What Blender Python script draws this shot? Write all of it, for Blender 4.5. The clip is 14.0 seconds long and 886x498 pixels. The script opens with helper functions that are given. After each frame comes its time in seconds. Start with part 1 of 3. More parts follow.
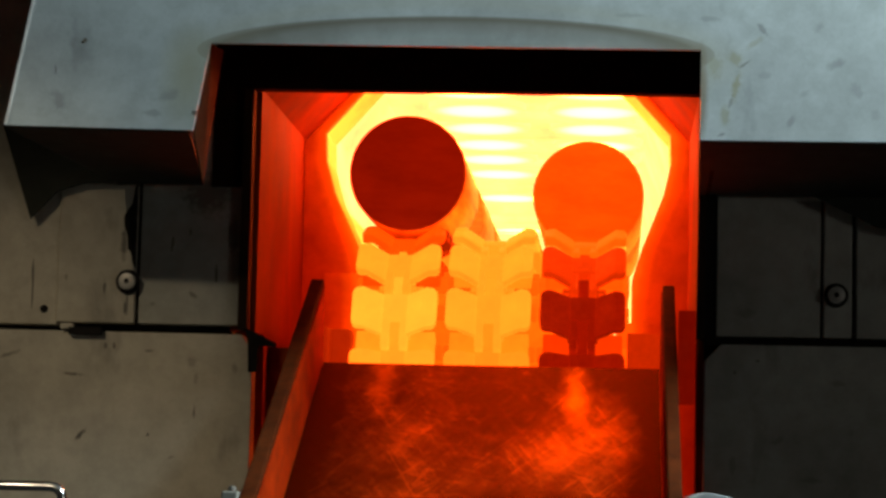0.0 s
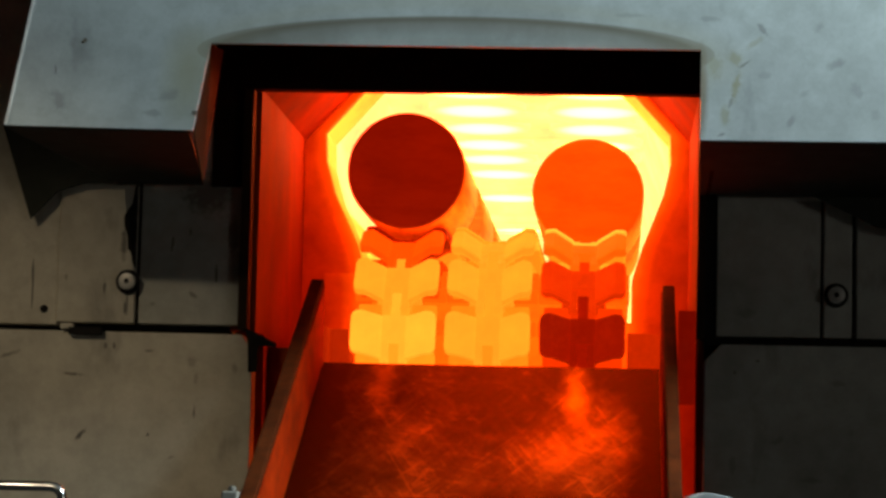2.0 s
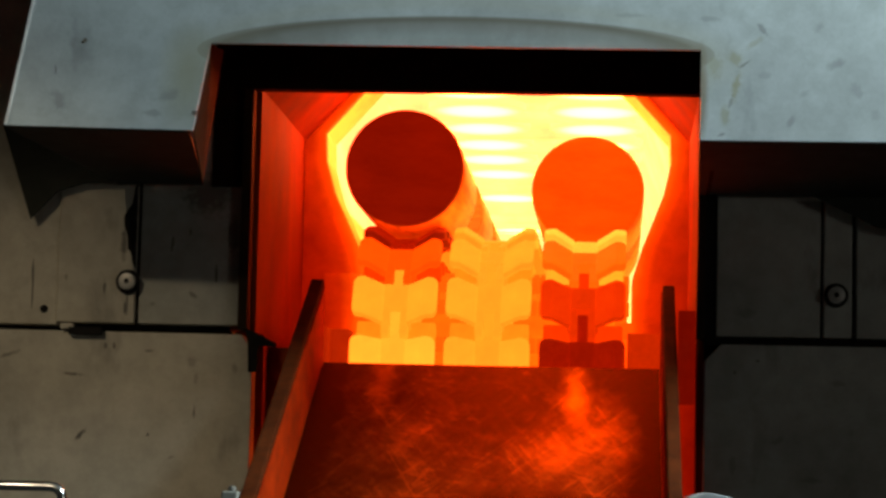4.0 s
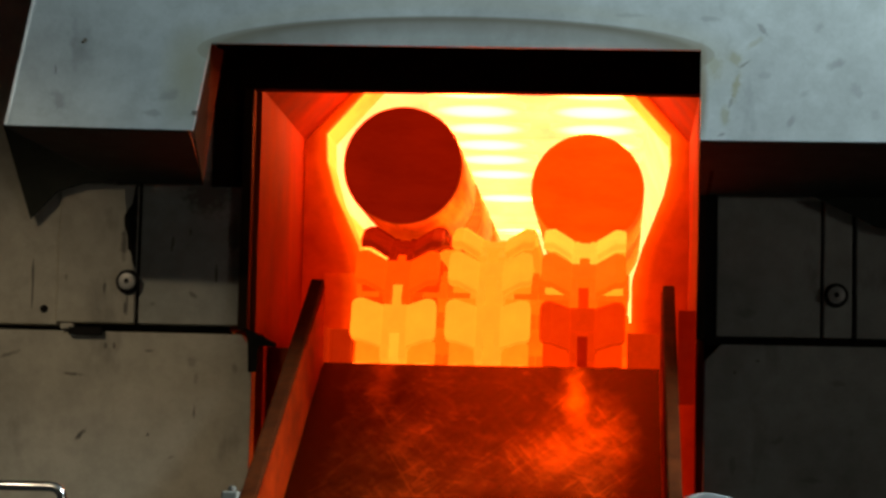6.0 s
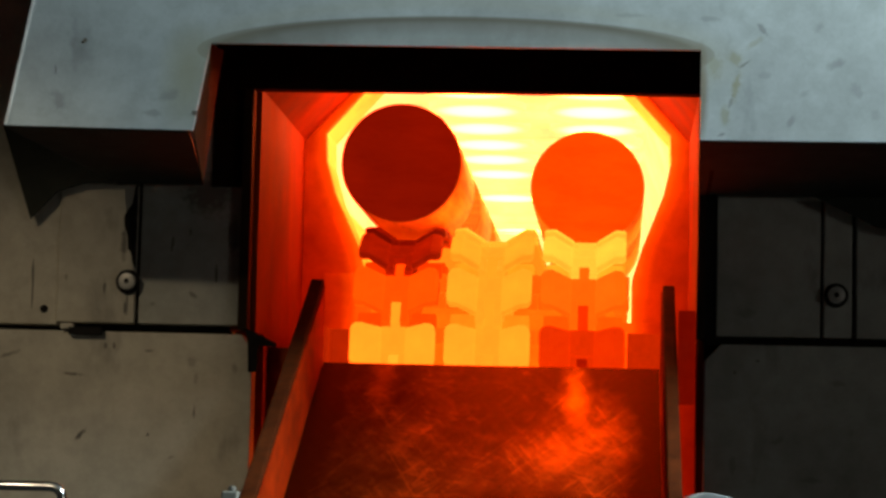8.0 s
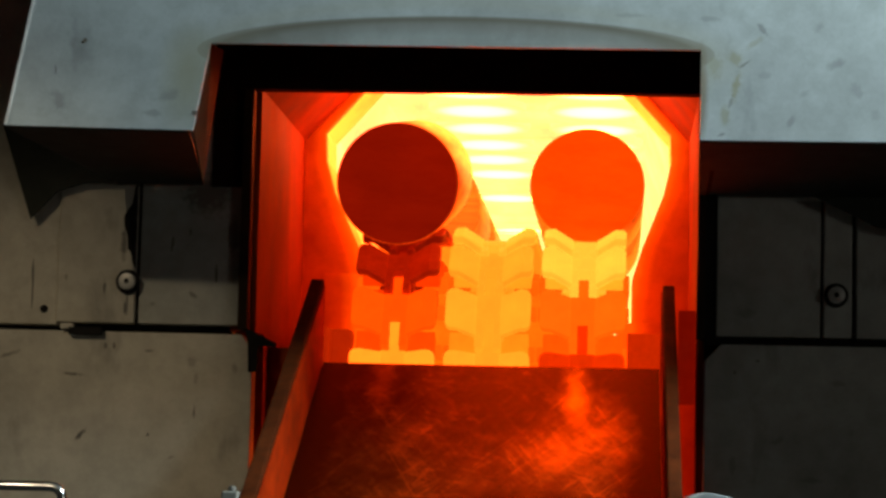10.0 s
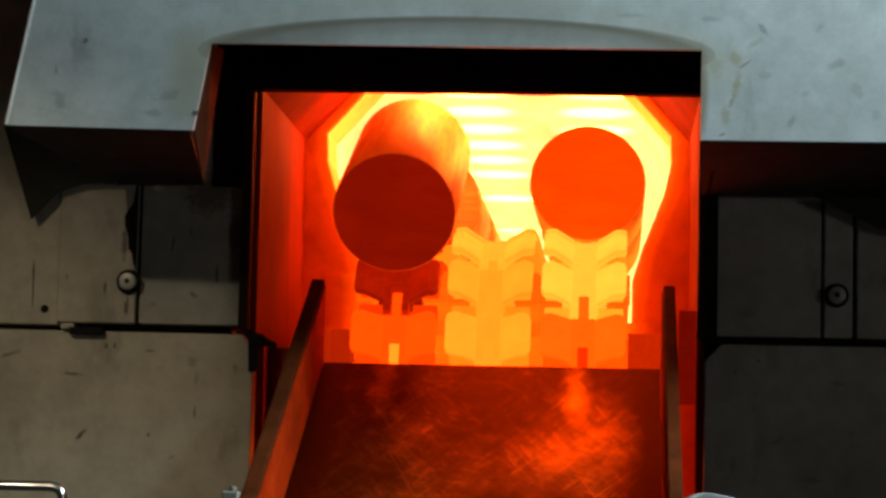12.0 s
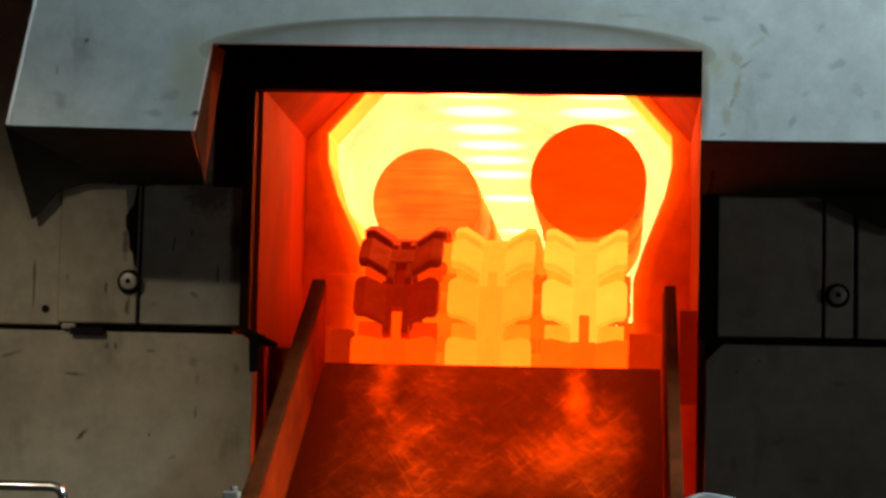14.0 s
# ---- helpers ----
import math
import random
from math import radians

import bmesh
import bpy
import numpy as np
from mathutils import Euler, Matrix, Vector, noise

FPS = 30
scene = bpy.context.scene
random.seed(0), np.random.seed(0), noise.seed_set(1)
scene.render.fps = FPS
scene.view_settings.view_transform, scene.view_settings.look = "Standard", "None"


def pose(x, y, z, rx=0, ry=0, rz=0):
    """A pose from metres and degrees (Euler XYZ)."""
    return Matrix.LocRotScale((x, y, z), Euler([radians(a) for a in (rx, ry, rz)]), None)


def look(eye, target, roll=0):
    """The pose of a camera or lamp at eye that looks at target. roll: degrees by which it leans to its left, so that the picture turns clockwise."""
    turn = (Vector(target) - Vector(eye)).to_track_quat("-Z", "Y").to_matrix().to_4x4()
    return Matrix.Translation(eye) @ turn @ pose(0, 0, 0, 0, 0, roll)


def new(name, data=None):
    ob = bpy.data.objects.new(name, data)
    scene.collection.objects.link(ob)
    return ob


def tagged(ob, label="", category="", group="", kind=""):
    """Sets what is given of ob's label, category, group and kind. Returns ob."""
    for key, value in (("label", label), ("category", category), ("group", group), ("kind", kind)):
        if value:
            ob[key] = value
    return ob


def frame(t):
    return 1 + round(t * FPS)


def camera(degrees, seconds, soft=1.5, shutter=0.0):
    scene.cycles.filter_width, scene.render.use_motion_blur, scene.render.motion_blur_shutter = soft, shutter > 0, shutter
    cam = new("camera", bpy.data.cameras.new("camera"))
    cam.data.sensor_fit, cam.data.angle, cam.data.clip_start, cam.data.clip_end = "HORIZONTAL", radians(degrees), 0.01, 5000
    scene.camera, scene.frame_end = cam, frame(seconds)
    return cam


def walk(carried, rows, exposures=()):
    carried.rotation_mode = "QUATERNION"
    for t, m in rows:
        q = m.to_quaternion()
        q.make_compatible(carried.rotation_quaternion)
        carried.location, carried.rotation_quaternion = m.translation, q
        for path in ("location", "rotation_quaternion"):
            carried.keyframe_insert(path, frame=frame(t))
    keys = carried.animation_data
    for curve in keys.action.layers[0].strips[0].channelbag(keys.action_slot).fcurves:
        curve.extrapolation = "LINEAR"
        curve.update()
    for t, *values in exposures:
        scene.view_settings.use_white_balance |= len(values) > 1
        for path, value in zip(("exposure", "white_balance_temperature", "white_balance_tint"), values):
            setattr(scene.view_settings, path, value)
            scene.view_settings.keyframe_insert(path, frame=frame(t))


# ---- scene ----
# The lens and the place of the camera: a long lens, a little below the conveyor.
cam = camera(20.34, 14.0, soft=3.0, shutter=0.5)
EYE = Vector((0.0, 0.0, 1.0))
AIM = Vector((-0.0716, 0.9924, 0.1000))
NUDGED = Vector((-0.07217, 0.99236, 0.1000))
walk(cam, [(0.0, look(EYE, EYE + AIM, 1.4)), (11.7, look(EYE, EYE + AIM, 1.4)), (12.4, look(EYE, EYE + NUDGED, 1.4)),
           (14.0, look(EYE, EYE + NUDGED, 1.4))], exposures=[(0.0, 0.0), (14.0, 0.0)])

# ---- light of the hall ----
world = bpy.data.worlds.new("hall_air")
world.use_nodes = True
world.node_tree.nodes["Background"].inputs[0].default_value = (0.55, 0.62, 0.70, 1)
world.node_tree.nodes["Background"].inputs[1].default_value = 0.02
scene.world = world


def area_lamp(name, eye, target, sx, sy, power, color):
    data = bpy.data.lights.new(name, "AREA")
    data.shape, data.size, data.size_y, data.energy, data.color = "RECTANGLE", sx, sy, power, color
    ob = new(name, data)
    ob.matrix_world = look(eye, target)
    return ob


LAMP_COOL = area_lamp("hall_lamp_cool", (0.72, 1.50, 2.00), (0.05, 1.74, 1.40), 0.6, 0.2, 28, (0.80, 0.96, 0.97))


def spot_lamp(name, eye, target, degrees, power, color):
    data = bpy.data.lights.new(name, "SPOT")
    data.spot_size, data.spot_blend, data.energy, data.color, data.shadow_soft_size = radians(degrees), 0.7, power, color, 0.06
    ob = new(name, data)
    ob.matrix_world = look(eye, target)
    return ob


LAMP_WARM = spot_lamp("work_lamp_warm", (-1.46, -1.66, 2.78), (-0.475, 1.94, 0.995), 7.7, 152, (1.0, 0.81, 0.54))

# Fill light added to lift the dark plates right of the opening.
FILL_SIDE = area_lamp("side_fill_light", (3.0, -2.0, 1.25), (0.35, 1.95, 1.15), 0.9, 0.5, 8.0, (1.0, 0.97, 0.86))

# ---- materials ----


def material(name):
    m = bpy.data.materials.new(name)
    m.use_nodes = True
    nt = m.node_tree
    b = nt.nodes["Principled BSDF"]
    return m, nt, b


def noise_node(nt, scale, detail=6.0, rough=0.6, stretch=(1, 1, 1)):
    tc = nt.nodes.new("ShaderNodeTexCoord")
    mp = nt.nodes.new("ShaderNodeMapping")
    mp.inputs["Scale"].default_value = stretch
    n = nt.nodes.new("ShaderNodeTexNoise")
    n.inputs["Scale"].default_value = scale
    n.inputs["Detail"].default_value = detail
    n.inputs["Roughness"].default_value = rough
    nt.links.new(tc.outputs["Object"], mp.inputs["Vector"])
    nt.links.new(mp.outputs["Vector"], n.inputs["Vector"])
    return n


def ramp(nt, src, stops):
    r = nt.nodes.new("ShaderNodeValToRGB")
    el = r.color_ramp.elements
    while len(el) < len(stops):
        el.new(0.5)
    for e, (p, c) in zip(el, stops):
        e.position = p
        e.color = (*c, 1) if len(c) == 3 else c
    nt.links.new(src, r.inputs["Fac"])
    return r


def mix(nt, fac, a, b, mode="MIX"):
    n = nt.nodes.new("ShaderNodeMix")
    n.data_type, n.blend_type = "RGBA", mode
    for sock, v in ((n.inputs[0], fac), (n.inputs[6], a), (n.inputs[7], b)):
        if isinstance(v, (int, float)):
            sock.default_value = v
        elif isinstance(v, tuple):
            sock.default_value = (*v, 1)
        else:
            nt.links.new(v, sock)
    return n.outputs[2]


def bump(nt, b, src, strength, distance=0.001):
    n = nt.nodes.new("ShaderNodeBump")
    n.inputs["Strength"].default_value = strength
    n.inputs["Distance"].default_value = distance
    nt.links.new(src, n.inputs["Height"])
    nt.links.new(n.outputs["Normal"], b.inputs["Normal"])


def painted(name, base, dirt, rough=0.5, stain=0.5, metal=0.0):
    """Painted sheet with fine grain, large stains and small dark scuffs."""
    m, nt, b = material(name)
    big = noise_node(nt, 7, 5, 0.65)
    streak = noise_node(nt, 26, 4, 0.6, (1.0, 1.0, 0.45))
    fine = noise_node(nt, 420, 3, 0.7)
    f1 = ramp(nt, big.outputs["Fac"], [(0.40, (0, 0, 0)), (0.70, (stain, stain, stain))])
    f2 = ramp(nt, streak.outputs["Fac"], [(0.60, (0, 0, 0)), (0.74, (0.55, 0.55, 0.55))])
    c = mix(nt, f1.outputs["Color"], base, dirt)
    c = mix(nt, f2.outputs["Color"], c, tuple(0.55 * x for x in dirt))
    blot = noise_node(nt, 55, 6, 0.65)
    gb = ramp(nt, blot.outputs["Fac"], [(0.35, (0.88, 0.88, 0.87)), (0.62, (1.05, 1.05, 1.05))])
    c = mix(nt, 1.0, c, gb.outputs["Color"], "MULTIPLY")
    g = ramp(nt, fine.outputs["Fac"], [(0.3, (0.95, 0.95, 0.95)), (0.7, (1.03, 1.03, 1.03))])
    c = mix(nt, 1.0, c, g.outputs["Color"], "MULTIPLY")
    nt.links.new(c, b.inputs["Base Color"])
    b.inputs["Metallic"].default_value = metal
    r = ramp(nt, big.outputs["Fac"], [(0.3, (rough - 0.08,) * 3), (0.7, (rough + 0.14,) * 3)])
    nt.links.new(r.outputs["Color"], b.inputs["Roughness"])
    bump(nt, b, fine.outputs["Fac"], 0.03, 0.0003)
    return m


def hot(name, rgb, strength=1.0, base=(0.06, 0.026, 0.007), scale=60, depth=0.18, stretch=(1, 1, 1), rough=0.75):
    """Steel or lining that glows by its own heat, a little uneven from scale on it."""
    m, nt, b = material(name)
    n = noise_node(nt, scale, 6, 0.65, stretch)
    big = noise_node(nt, 14, 3, 0.5)
    r = ramp(nt, n.outputs["Fac"], [(0.3, tuple(x * (1 - depth) for x in rgb)), (0.7, rgb)])
    r2 = ramp(nt, big.outputs["Fac"], [(0.35, (1 - depth,) * 3), (0.65, (1.0,) * 3)])
    c = mix(nt, 1.0, r.outputs["Color"], r2.outputs["Color"], "MULTIPLY")
    nt.links.new(c, b.inputs["Emission Color"])
    b.inputs["Emission Strength"].default_value = strength
    rb = ramp(nt, n.outputs["Fac"], [(0.34, tuple(x * 0.45 for x in base)), (0.64, tuple(x * 1.1 for x in base))])
    nt.links.new(rb.outputs["Color"], b.inputs["Base Color"])
    b.inputs["Specular IOR Level"].default_value = 0.12
    b.inputs["Roughness"].default_value = rough
    bump(nt, b, n.outputs["Fac"], 0.25, 0.0006)
    return m


def scaled(name, a, c, rough=0.6, metal=0.0, scale=50, stretch=(1, 1, 1), bumpy=0.3):
    """Oxidised, unpainted steel in two tones."""
    m, nt, b = material(name)
    n = noise_node(nt, scale, 7, 0.65, stretch)
    n2 = noise_node(nt, 9, 4, 0.6)
    r = ramp(nt, n.outputs["Fac"], [(0.35, a), (0.68, c)])
    r2 = ramp(nt, n2.outputs["Fac"], [(0.3, (0.7, 0.7, 0.7)), (0.7, (1.15, 1.15, 1.15))])
    nt.links.new(mix(nt, 1.0, r.outputs["Color"], r2.outputs["Color"], "MULTIPLY"), b.inputs["Base Color"])
    b.inputs["Metallic"].default_value = metal
    rr = ramp(nt, n.outputs["Fac"], [(0.3, (rough - 0.12,) * 3), (0.7, (rough + 0.12,) * 3)])
    nt.links.new(rr.outputs["Color"], b.inputs["Roughness"])
    bump(nt, b, n.outputs["Fac"], bumpy, 0.0008)
    return m




def ellipse(nt, cx, cz, rx, rz):
    """How far a place on a front sheet lies from a centre, 1 on the rim of an ellipse."""
    tc = nt.nodes.new("ShaderNodeTexCoord")
    mp = nt.nodes.new("ShaderNodeMapping")
    mp.inputs["Scale"].default_value = (1 / rx, 0, 1 / rz)
    mp.inputs["Location"].default_value = (-cx / rx, 0, -cz / rz)
    ln = nt.nodes.new("ShaderNodeVectorMath")
    ln.operation = "LENGTH"
    nt.links.new(tc.outputs["Object"], mp.inputs["Vector"])
    nt.links.new(mp.outputs["Vector"], ln.inputs[0])
    return ln.outputs["Value"]


def smudges(nt, c, marks, tint):
    """Soft ragged smears, and painted shade, on a front sheet: centre, half sizes, lean in degrees, depth of tone."""
    for cx, cz, rx, rz, lean, top in marks:
        tc = nt.nodes.new("ShaderNodeTexCoord")
        mp = nt.nodes.new("ShaderNodeMapping")
        mp.vector_type = "TEXTURE"
        mp.inputs["Location"].default_value = (cx, 0, cz)
        mp.inputs["Rotation"].default_value = (0, radians(-lean), 0)
        mp.inputs["Scale"].default_value = (rx, 1000, rz)
        ln = nt.nodes.new("ShaderNodeVectorMath")
        ln.operation = "LENGTH"
        nt.links.new(tc.outputs["Object"], mp.inputs["Vector"])
        nt.links.new(mp.outputs["Vector"], ln.inputs[0])
        rag = mix(nt, 1.0, ln.outputs["Value"], noise_node(nt, 190, 5, 0.7).outputs["Fac"], "ADD")
        f = ramp(nt, rag, [(0.72, (top,) * 3), (1.40, (0.0,) * 3)])
        c = mix(nt, f.outputs["Color"], c, tint)
    return c


def plate_material(name, base, dirt, marks):
    """Workshop paint, rubbed and smeared with oil; large marks under the hood stand for shade."""
    m = painted(name, base, dirt, 0.55, 0.7)
    nt = m.node_tree
    b = nt.nodes["Principled BSDF"]
    c = smudges(nt, b.inputs["Base Color"].links[0].from_socket, marks, (0.085, 0.078, 0.066))
    nt.links.new(c, b.inputs["Base Color"])
    b.inputs["Specular IOR Level"].default_value = 0.25
    return m


def hood_material():
    """Grey-blue paint, discoloured by heat in an arch over the mouth and beside it."""
    m = painted("grey_blue_paint", (0.43, 0.49, 0.51), (0.23, 0.255, 0.265), 0.45, 0.6)
    nt = m.node_tree
    b = nt.nodes["Principled BSDF"]
    c = b.inputs["Base Color"].links[0].from_socket
    G = (0.0, 0.0, 0.0)
    rim = ramp(nt, ellipse(nt, -0.121, 1.3170, 0.186, 0.0262), [(0.45, (0.30,) * 3), (0.78, (0.60,) * 3), (0.92, (0.92,) * 3), (1.0, (0.50,) * 3), (1.16, G)])
    c = mix(nt, rim.outputs["Color"], c, (0.135, 0.125, 0.092))
    halo = ramp(nt, ellipse(nt, -0.121, 1.3130, 0.215, 0.046), [(0.72, G), (0.86, (0.28,) * 3), (1.0, G)])
    c = mix(nt, halo.outputs["Color"], c, (0.40, 0.41, 0.33))
    c = smudges(nt, c, ((0.0790, 1.3150, 0.0150, 0.0100, -35, 0.7), (0.0800, 1.2950, 0.0070, 0.0240, -12, 0.85), (0.0650, 1.3080, 0.0120, 0.0200, 0, 0.5), (0.0720, 1.2740, 0.0080, 0.0160, 0, 0.6),
                        (0.0930, 1.3260, 0.0160, 0.0050, 40, 0.45)), (0.27, 0.275, 0.185))
    c = smudges(nt, c, ((0.0860, 1.3110, 0.0120, 0.0028, 35, 0.6), (0.0760, 1.2830, 0.0030, 0.0120, -15, 0.5)), (0.13, 0.135, 0.11))
    edge = ramp(nt, ellipse(nt, 0.0550, 1.288, 0.0065, 0.042), [(0.4, (0.8,) * 3), (1.0, G)])
    c = mix(nt, edge.outputs["Color"], c, (0.20, 0.17, 0.115))
    left = ramp(nt, ellipse(nt, -0.313, 1.296, 0.024, 0.048), [(0.2, (0.65,) * 3), (1.0, G)])
    c = mix(nt, left.outputs["Color"], c, (0.30, 0.305, 0.21))
    c = smudges(nt, c, ((0.150, 1.3112, 0.018, 0.008, 20, 0.5), (0.119, 1.2704, 0.006, 0.012, -25, 0.5), (0.098, 1.336, 0.0045, 0.012, 35, 0.65), (-0.406, 1.278, 0.012, 0.020, 25, 0.5),
                        (-0.326, 1.283, 0.022, 0.009, 15, 0.4), (-0.4095, 1.3005, 0.0026, 0.011, 5, 1.0), (0.165, 1.292, 0.010, 0.016, 40, 0.35), (0.100, 1.303, 0.012, 0.006, 0, 0.3),
                        (0.0700, 1.2600, 0.007, 0.003, 20, 0.9), (0.138, 1.338, 0.012, 0.006, 60, 0.35), (0.060, 1.343, 0.020, 0.005, 0, 0.35), (0.178, 1.275, 0.008, 0.010, 0, 0.3),
                        (0.128, 1.290, 0.010, 0.005, 30, 0.3), (-0.338, 1.270, 0.014, 0.006, 0, 0.45), (0.005, 1.345, 0.03, 0.004, 0, 0.3)), (0.17, 0.185, 0.19))
    nt.links.new(c, b.inputs["Base Color"])
    return m


M_HOOD = hood_material()
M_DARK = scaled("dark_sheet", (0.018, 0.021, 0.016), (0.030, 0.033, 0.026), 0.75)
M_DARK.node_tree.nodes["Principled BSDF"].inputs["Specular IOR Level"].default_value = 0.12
M_PLATE = plate_material("beige_grey_paint", (0.42, 0.385, 0.31), (0.22, 0.205, 0.175),
                         ((-0.4249, 1.0423, 0.0140, 0.0045, 48, 1.0), (-0.3341, 1.0622, 0.0026, 0.0150, 0, 0.7), (-0.3335, 1.0880, 0.004, 0.010, 0, 0.3), (-0.432, 1.0905, 0.019, 0.0035, -4, 0.8),
                          (-0.485, 1.105, 0.020, 0.004, 20, 0.6), (-0.3370, 1.1020, 0.010, 0.010, 0, 0.35), (-0.3030, 1.0980, 0.006, 0.010, 0, 0.4), (-0.352, 1.026, 0.008, 0.003, 25, 0.4),
                          (-0.372, 1.110, 0.008, 0.003, 0, 0.6), (-0.4105, 1.1600, 0.0030, 0.014, 0, 0.9), (-0.3935, 1.1440, 0.0035, 0.014, 0, 1.0), (-0.442, 1.168, 0.003, 0.006, 0, 0.5),
                          (-0.470, 1.1700, 0.0022, 0.026, 3, 0.8), (-0.3960, 1.195, 0.006, 0.030, 0, 0.9)))
# The first two marks paint the hood's shade onto the plate.
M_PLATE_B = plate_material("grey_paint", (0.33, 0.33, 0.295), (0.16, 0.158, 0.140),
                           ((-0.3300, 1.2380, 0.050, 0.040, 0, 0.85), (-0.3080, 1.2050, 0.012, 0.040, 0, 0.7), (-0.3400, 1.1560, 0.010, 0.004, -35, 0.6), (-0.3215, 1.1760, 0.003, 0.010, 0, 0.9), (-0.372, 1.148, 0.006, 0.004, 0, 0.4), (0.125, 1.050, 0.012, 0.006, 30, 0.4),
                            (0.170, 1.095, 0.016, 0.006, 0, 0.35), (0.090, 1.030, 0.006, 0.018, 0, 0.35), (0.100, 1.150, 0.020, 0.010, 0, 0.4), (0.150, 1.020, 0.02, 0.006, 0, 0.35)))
M_STEEL = scaled("bare_steel", (0.26, 0.25, 0.23), (0.40, 0.39, 0.36), 0.55, 0.6, 120)
M_CHROME = scaled("chrome", (0.70, 0.71, 0.72), (0.78, 0.79, 0.80), 0.18, 1.0, 60, bumpy=0.02)
M_BLACK = scaled("black_gap", (0.008, 0.007, 0.006), (0.015, 0.013, 0.012), 0.8)
M_SOOT_SHADE = scaled("soot_shade_steel", (0.010, 0.005, 0.0035), (0.020, 0.009, 0.006), 0.9)
M_SOOT_SHADE.node_tree.nodes["Principled BSDF"].inputs["Specular IOR Level"].default_value = 0.04
M_BLACK.node_tree.nodes["Principled BSDF"].inputs["Specular IOR Level"].default_value = 0.1
M_SCUFF = scaled("dark_scuff", (0.09, 0.082, 0.07), (0.16, 0.145, 0.12), 0.7)
M_LIP = scaled("heat_browned_sheet", (0.012, 0.006, 0.002), (0.028, 0.013, 0.004), 0.7, 0.0, 30)
M_RUST = scaled("heat_scaled_wall", (0.14, 0.021, 0.0015), (0.27, 0.044, 0.003), 0.75, 0.0, 22, (1, 1, 0.4))
M_GUIDE = scaled("worn_guide_steel", (0.042, 0.010, 0.0025), (0.105, 0.025, 0.006), 0.75, 0.0, 40, (1, 1, 2))
M_RUST.node_tree.nodes["Principled BSDF"].inputs["Specular IOR Level"].default_value = 0.10
# Base colour reddened to stand for furnace light on the guides.
M_RED_LIT = scaled("red_lit_face", (0.26, 0.017, 0.0015), (0.48, 0.040, 0.003), 0.8, 0.0, 30, (1, 1, 2))
M_RED_LIT.node_tree.nodes["Principled BSDF"].inputs["Specular IOR Level"].default_value = 0.03
M_LIP.node_tree.nodes["Principled BSDF"].inputs["Specular IOR Level"].default_value = 0.10
M_GUIDE.node_tree.nodes["Principled BSDF"].inputs["Specular IOR Level"].default_value = 0.04
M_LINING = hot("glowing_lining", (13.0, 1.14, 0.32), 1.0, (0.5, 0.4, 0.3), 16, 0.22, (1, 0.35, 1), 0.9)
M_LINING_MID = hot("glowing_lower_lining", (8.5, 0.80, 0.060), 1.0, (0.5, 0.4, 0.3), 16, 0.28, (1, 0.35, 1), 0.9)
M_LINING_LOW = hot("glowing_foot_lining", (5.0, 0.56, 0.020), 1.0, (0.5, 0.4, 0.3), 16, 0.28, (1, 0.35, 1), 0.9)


def burner_material():
    """White-hot in the middle, falling off to the heat of the lining at the rim."""
    m, nt, b = material("white_hot_burner")
    tc = nt.nodes.new("ShaderNodeTexCoord")
    ln = nt.nodes.new("ShaderNodeVectorMath")
    ln.operation = "LENGTH"
    nt.links.new(tc.outputs["Object"], ln.inputs[0])
    r = ramp(nt, ln.outputs["Value"], [(0.0, (1, 0.16, 0.028)), (0.028, (0.90, 0.13, 0.024)), (0.042, (0.48, 0.050, 0.009)), (0.050, (0.36, 0.028, 0.0065))])
    nt.links.new(r.outputs["Color"], b.inputs["Emission Color"])
    b.inputs["Emission Strength"].default_value = 36.0
    b.inputs["Base Color"].default_value = (0.5, 0.4, 0.3, 1)
    return m


M_BURNER = burner_material()


def mouth_glow_material():
    """Glow halo put into the emission: brightest at the mouth, dull red a hand's width away."""
    m = hot("mouth_glow_steel", (1, 1, 1), 1.0, (0.20, 0.07, 0.02), 30, 0.2)
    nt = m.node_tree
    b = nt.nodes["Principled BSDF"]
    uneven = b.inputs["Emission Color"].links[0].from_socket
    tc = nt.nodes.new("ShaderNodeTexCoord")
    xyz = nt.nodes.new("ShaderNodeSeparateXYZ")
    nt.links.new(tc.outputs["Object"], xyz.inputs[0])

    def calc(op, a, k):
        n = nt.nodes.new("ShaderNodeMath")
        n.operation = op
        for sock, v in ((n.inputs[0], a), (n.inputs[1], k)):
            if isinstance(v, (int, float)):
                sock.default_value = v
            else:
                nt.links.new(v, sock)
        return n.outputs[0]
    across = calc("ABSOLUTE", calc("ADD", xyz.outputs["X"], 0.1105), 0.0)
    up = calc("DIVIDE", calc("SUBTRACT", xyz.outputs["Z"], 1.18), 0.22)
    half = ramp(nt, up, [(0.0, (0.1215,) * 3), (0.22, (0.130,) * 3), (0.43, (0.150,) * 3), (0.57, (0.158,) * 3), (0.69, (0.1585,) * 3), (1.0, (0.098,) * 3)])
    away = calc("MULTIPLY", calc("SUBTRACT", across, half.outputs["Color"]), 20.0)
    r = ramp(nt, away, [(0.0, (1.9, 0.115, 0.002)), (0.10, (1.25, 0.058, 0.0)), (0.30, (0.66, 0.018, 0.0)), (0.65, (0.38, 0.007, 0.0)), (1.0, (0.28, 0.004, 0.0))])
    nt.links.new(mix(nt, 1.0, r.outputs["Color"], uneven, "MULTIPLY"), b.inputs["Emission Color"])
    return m


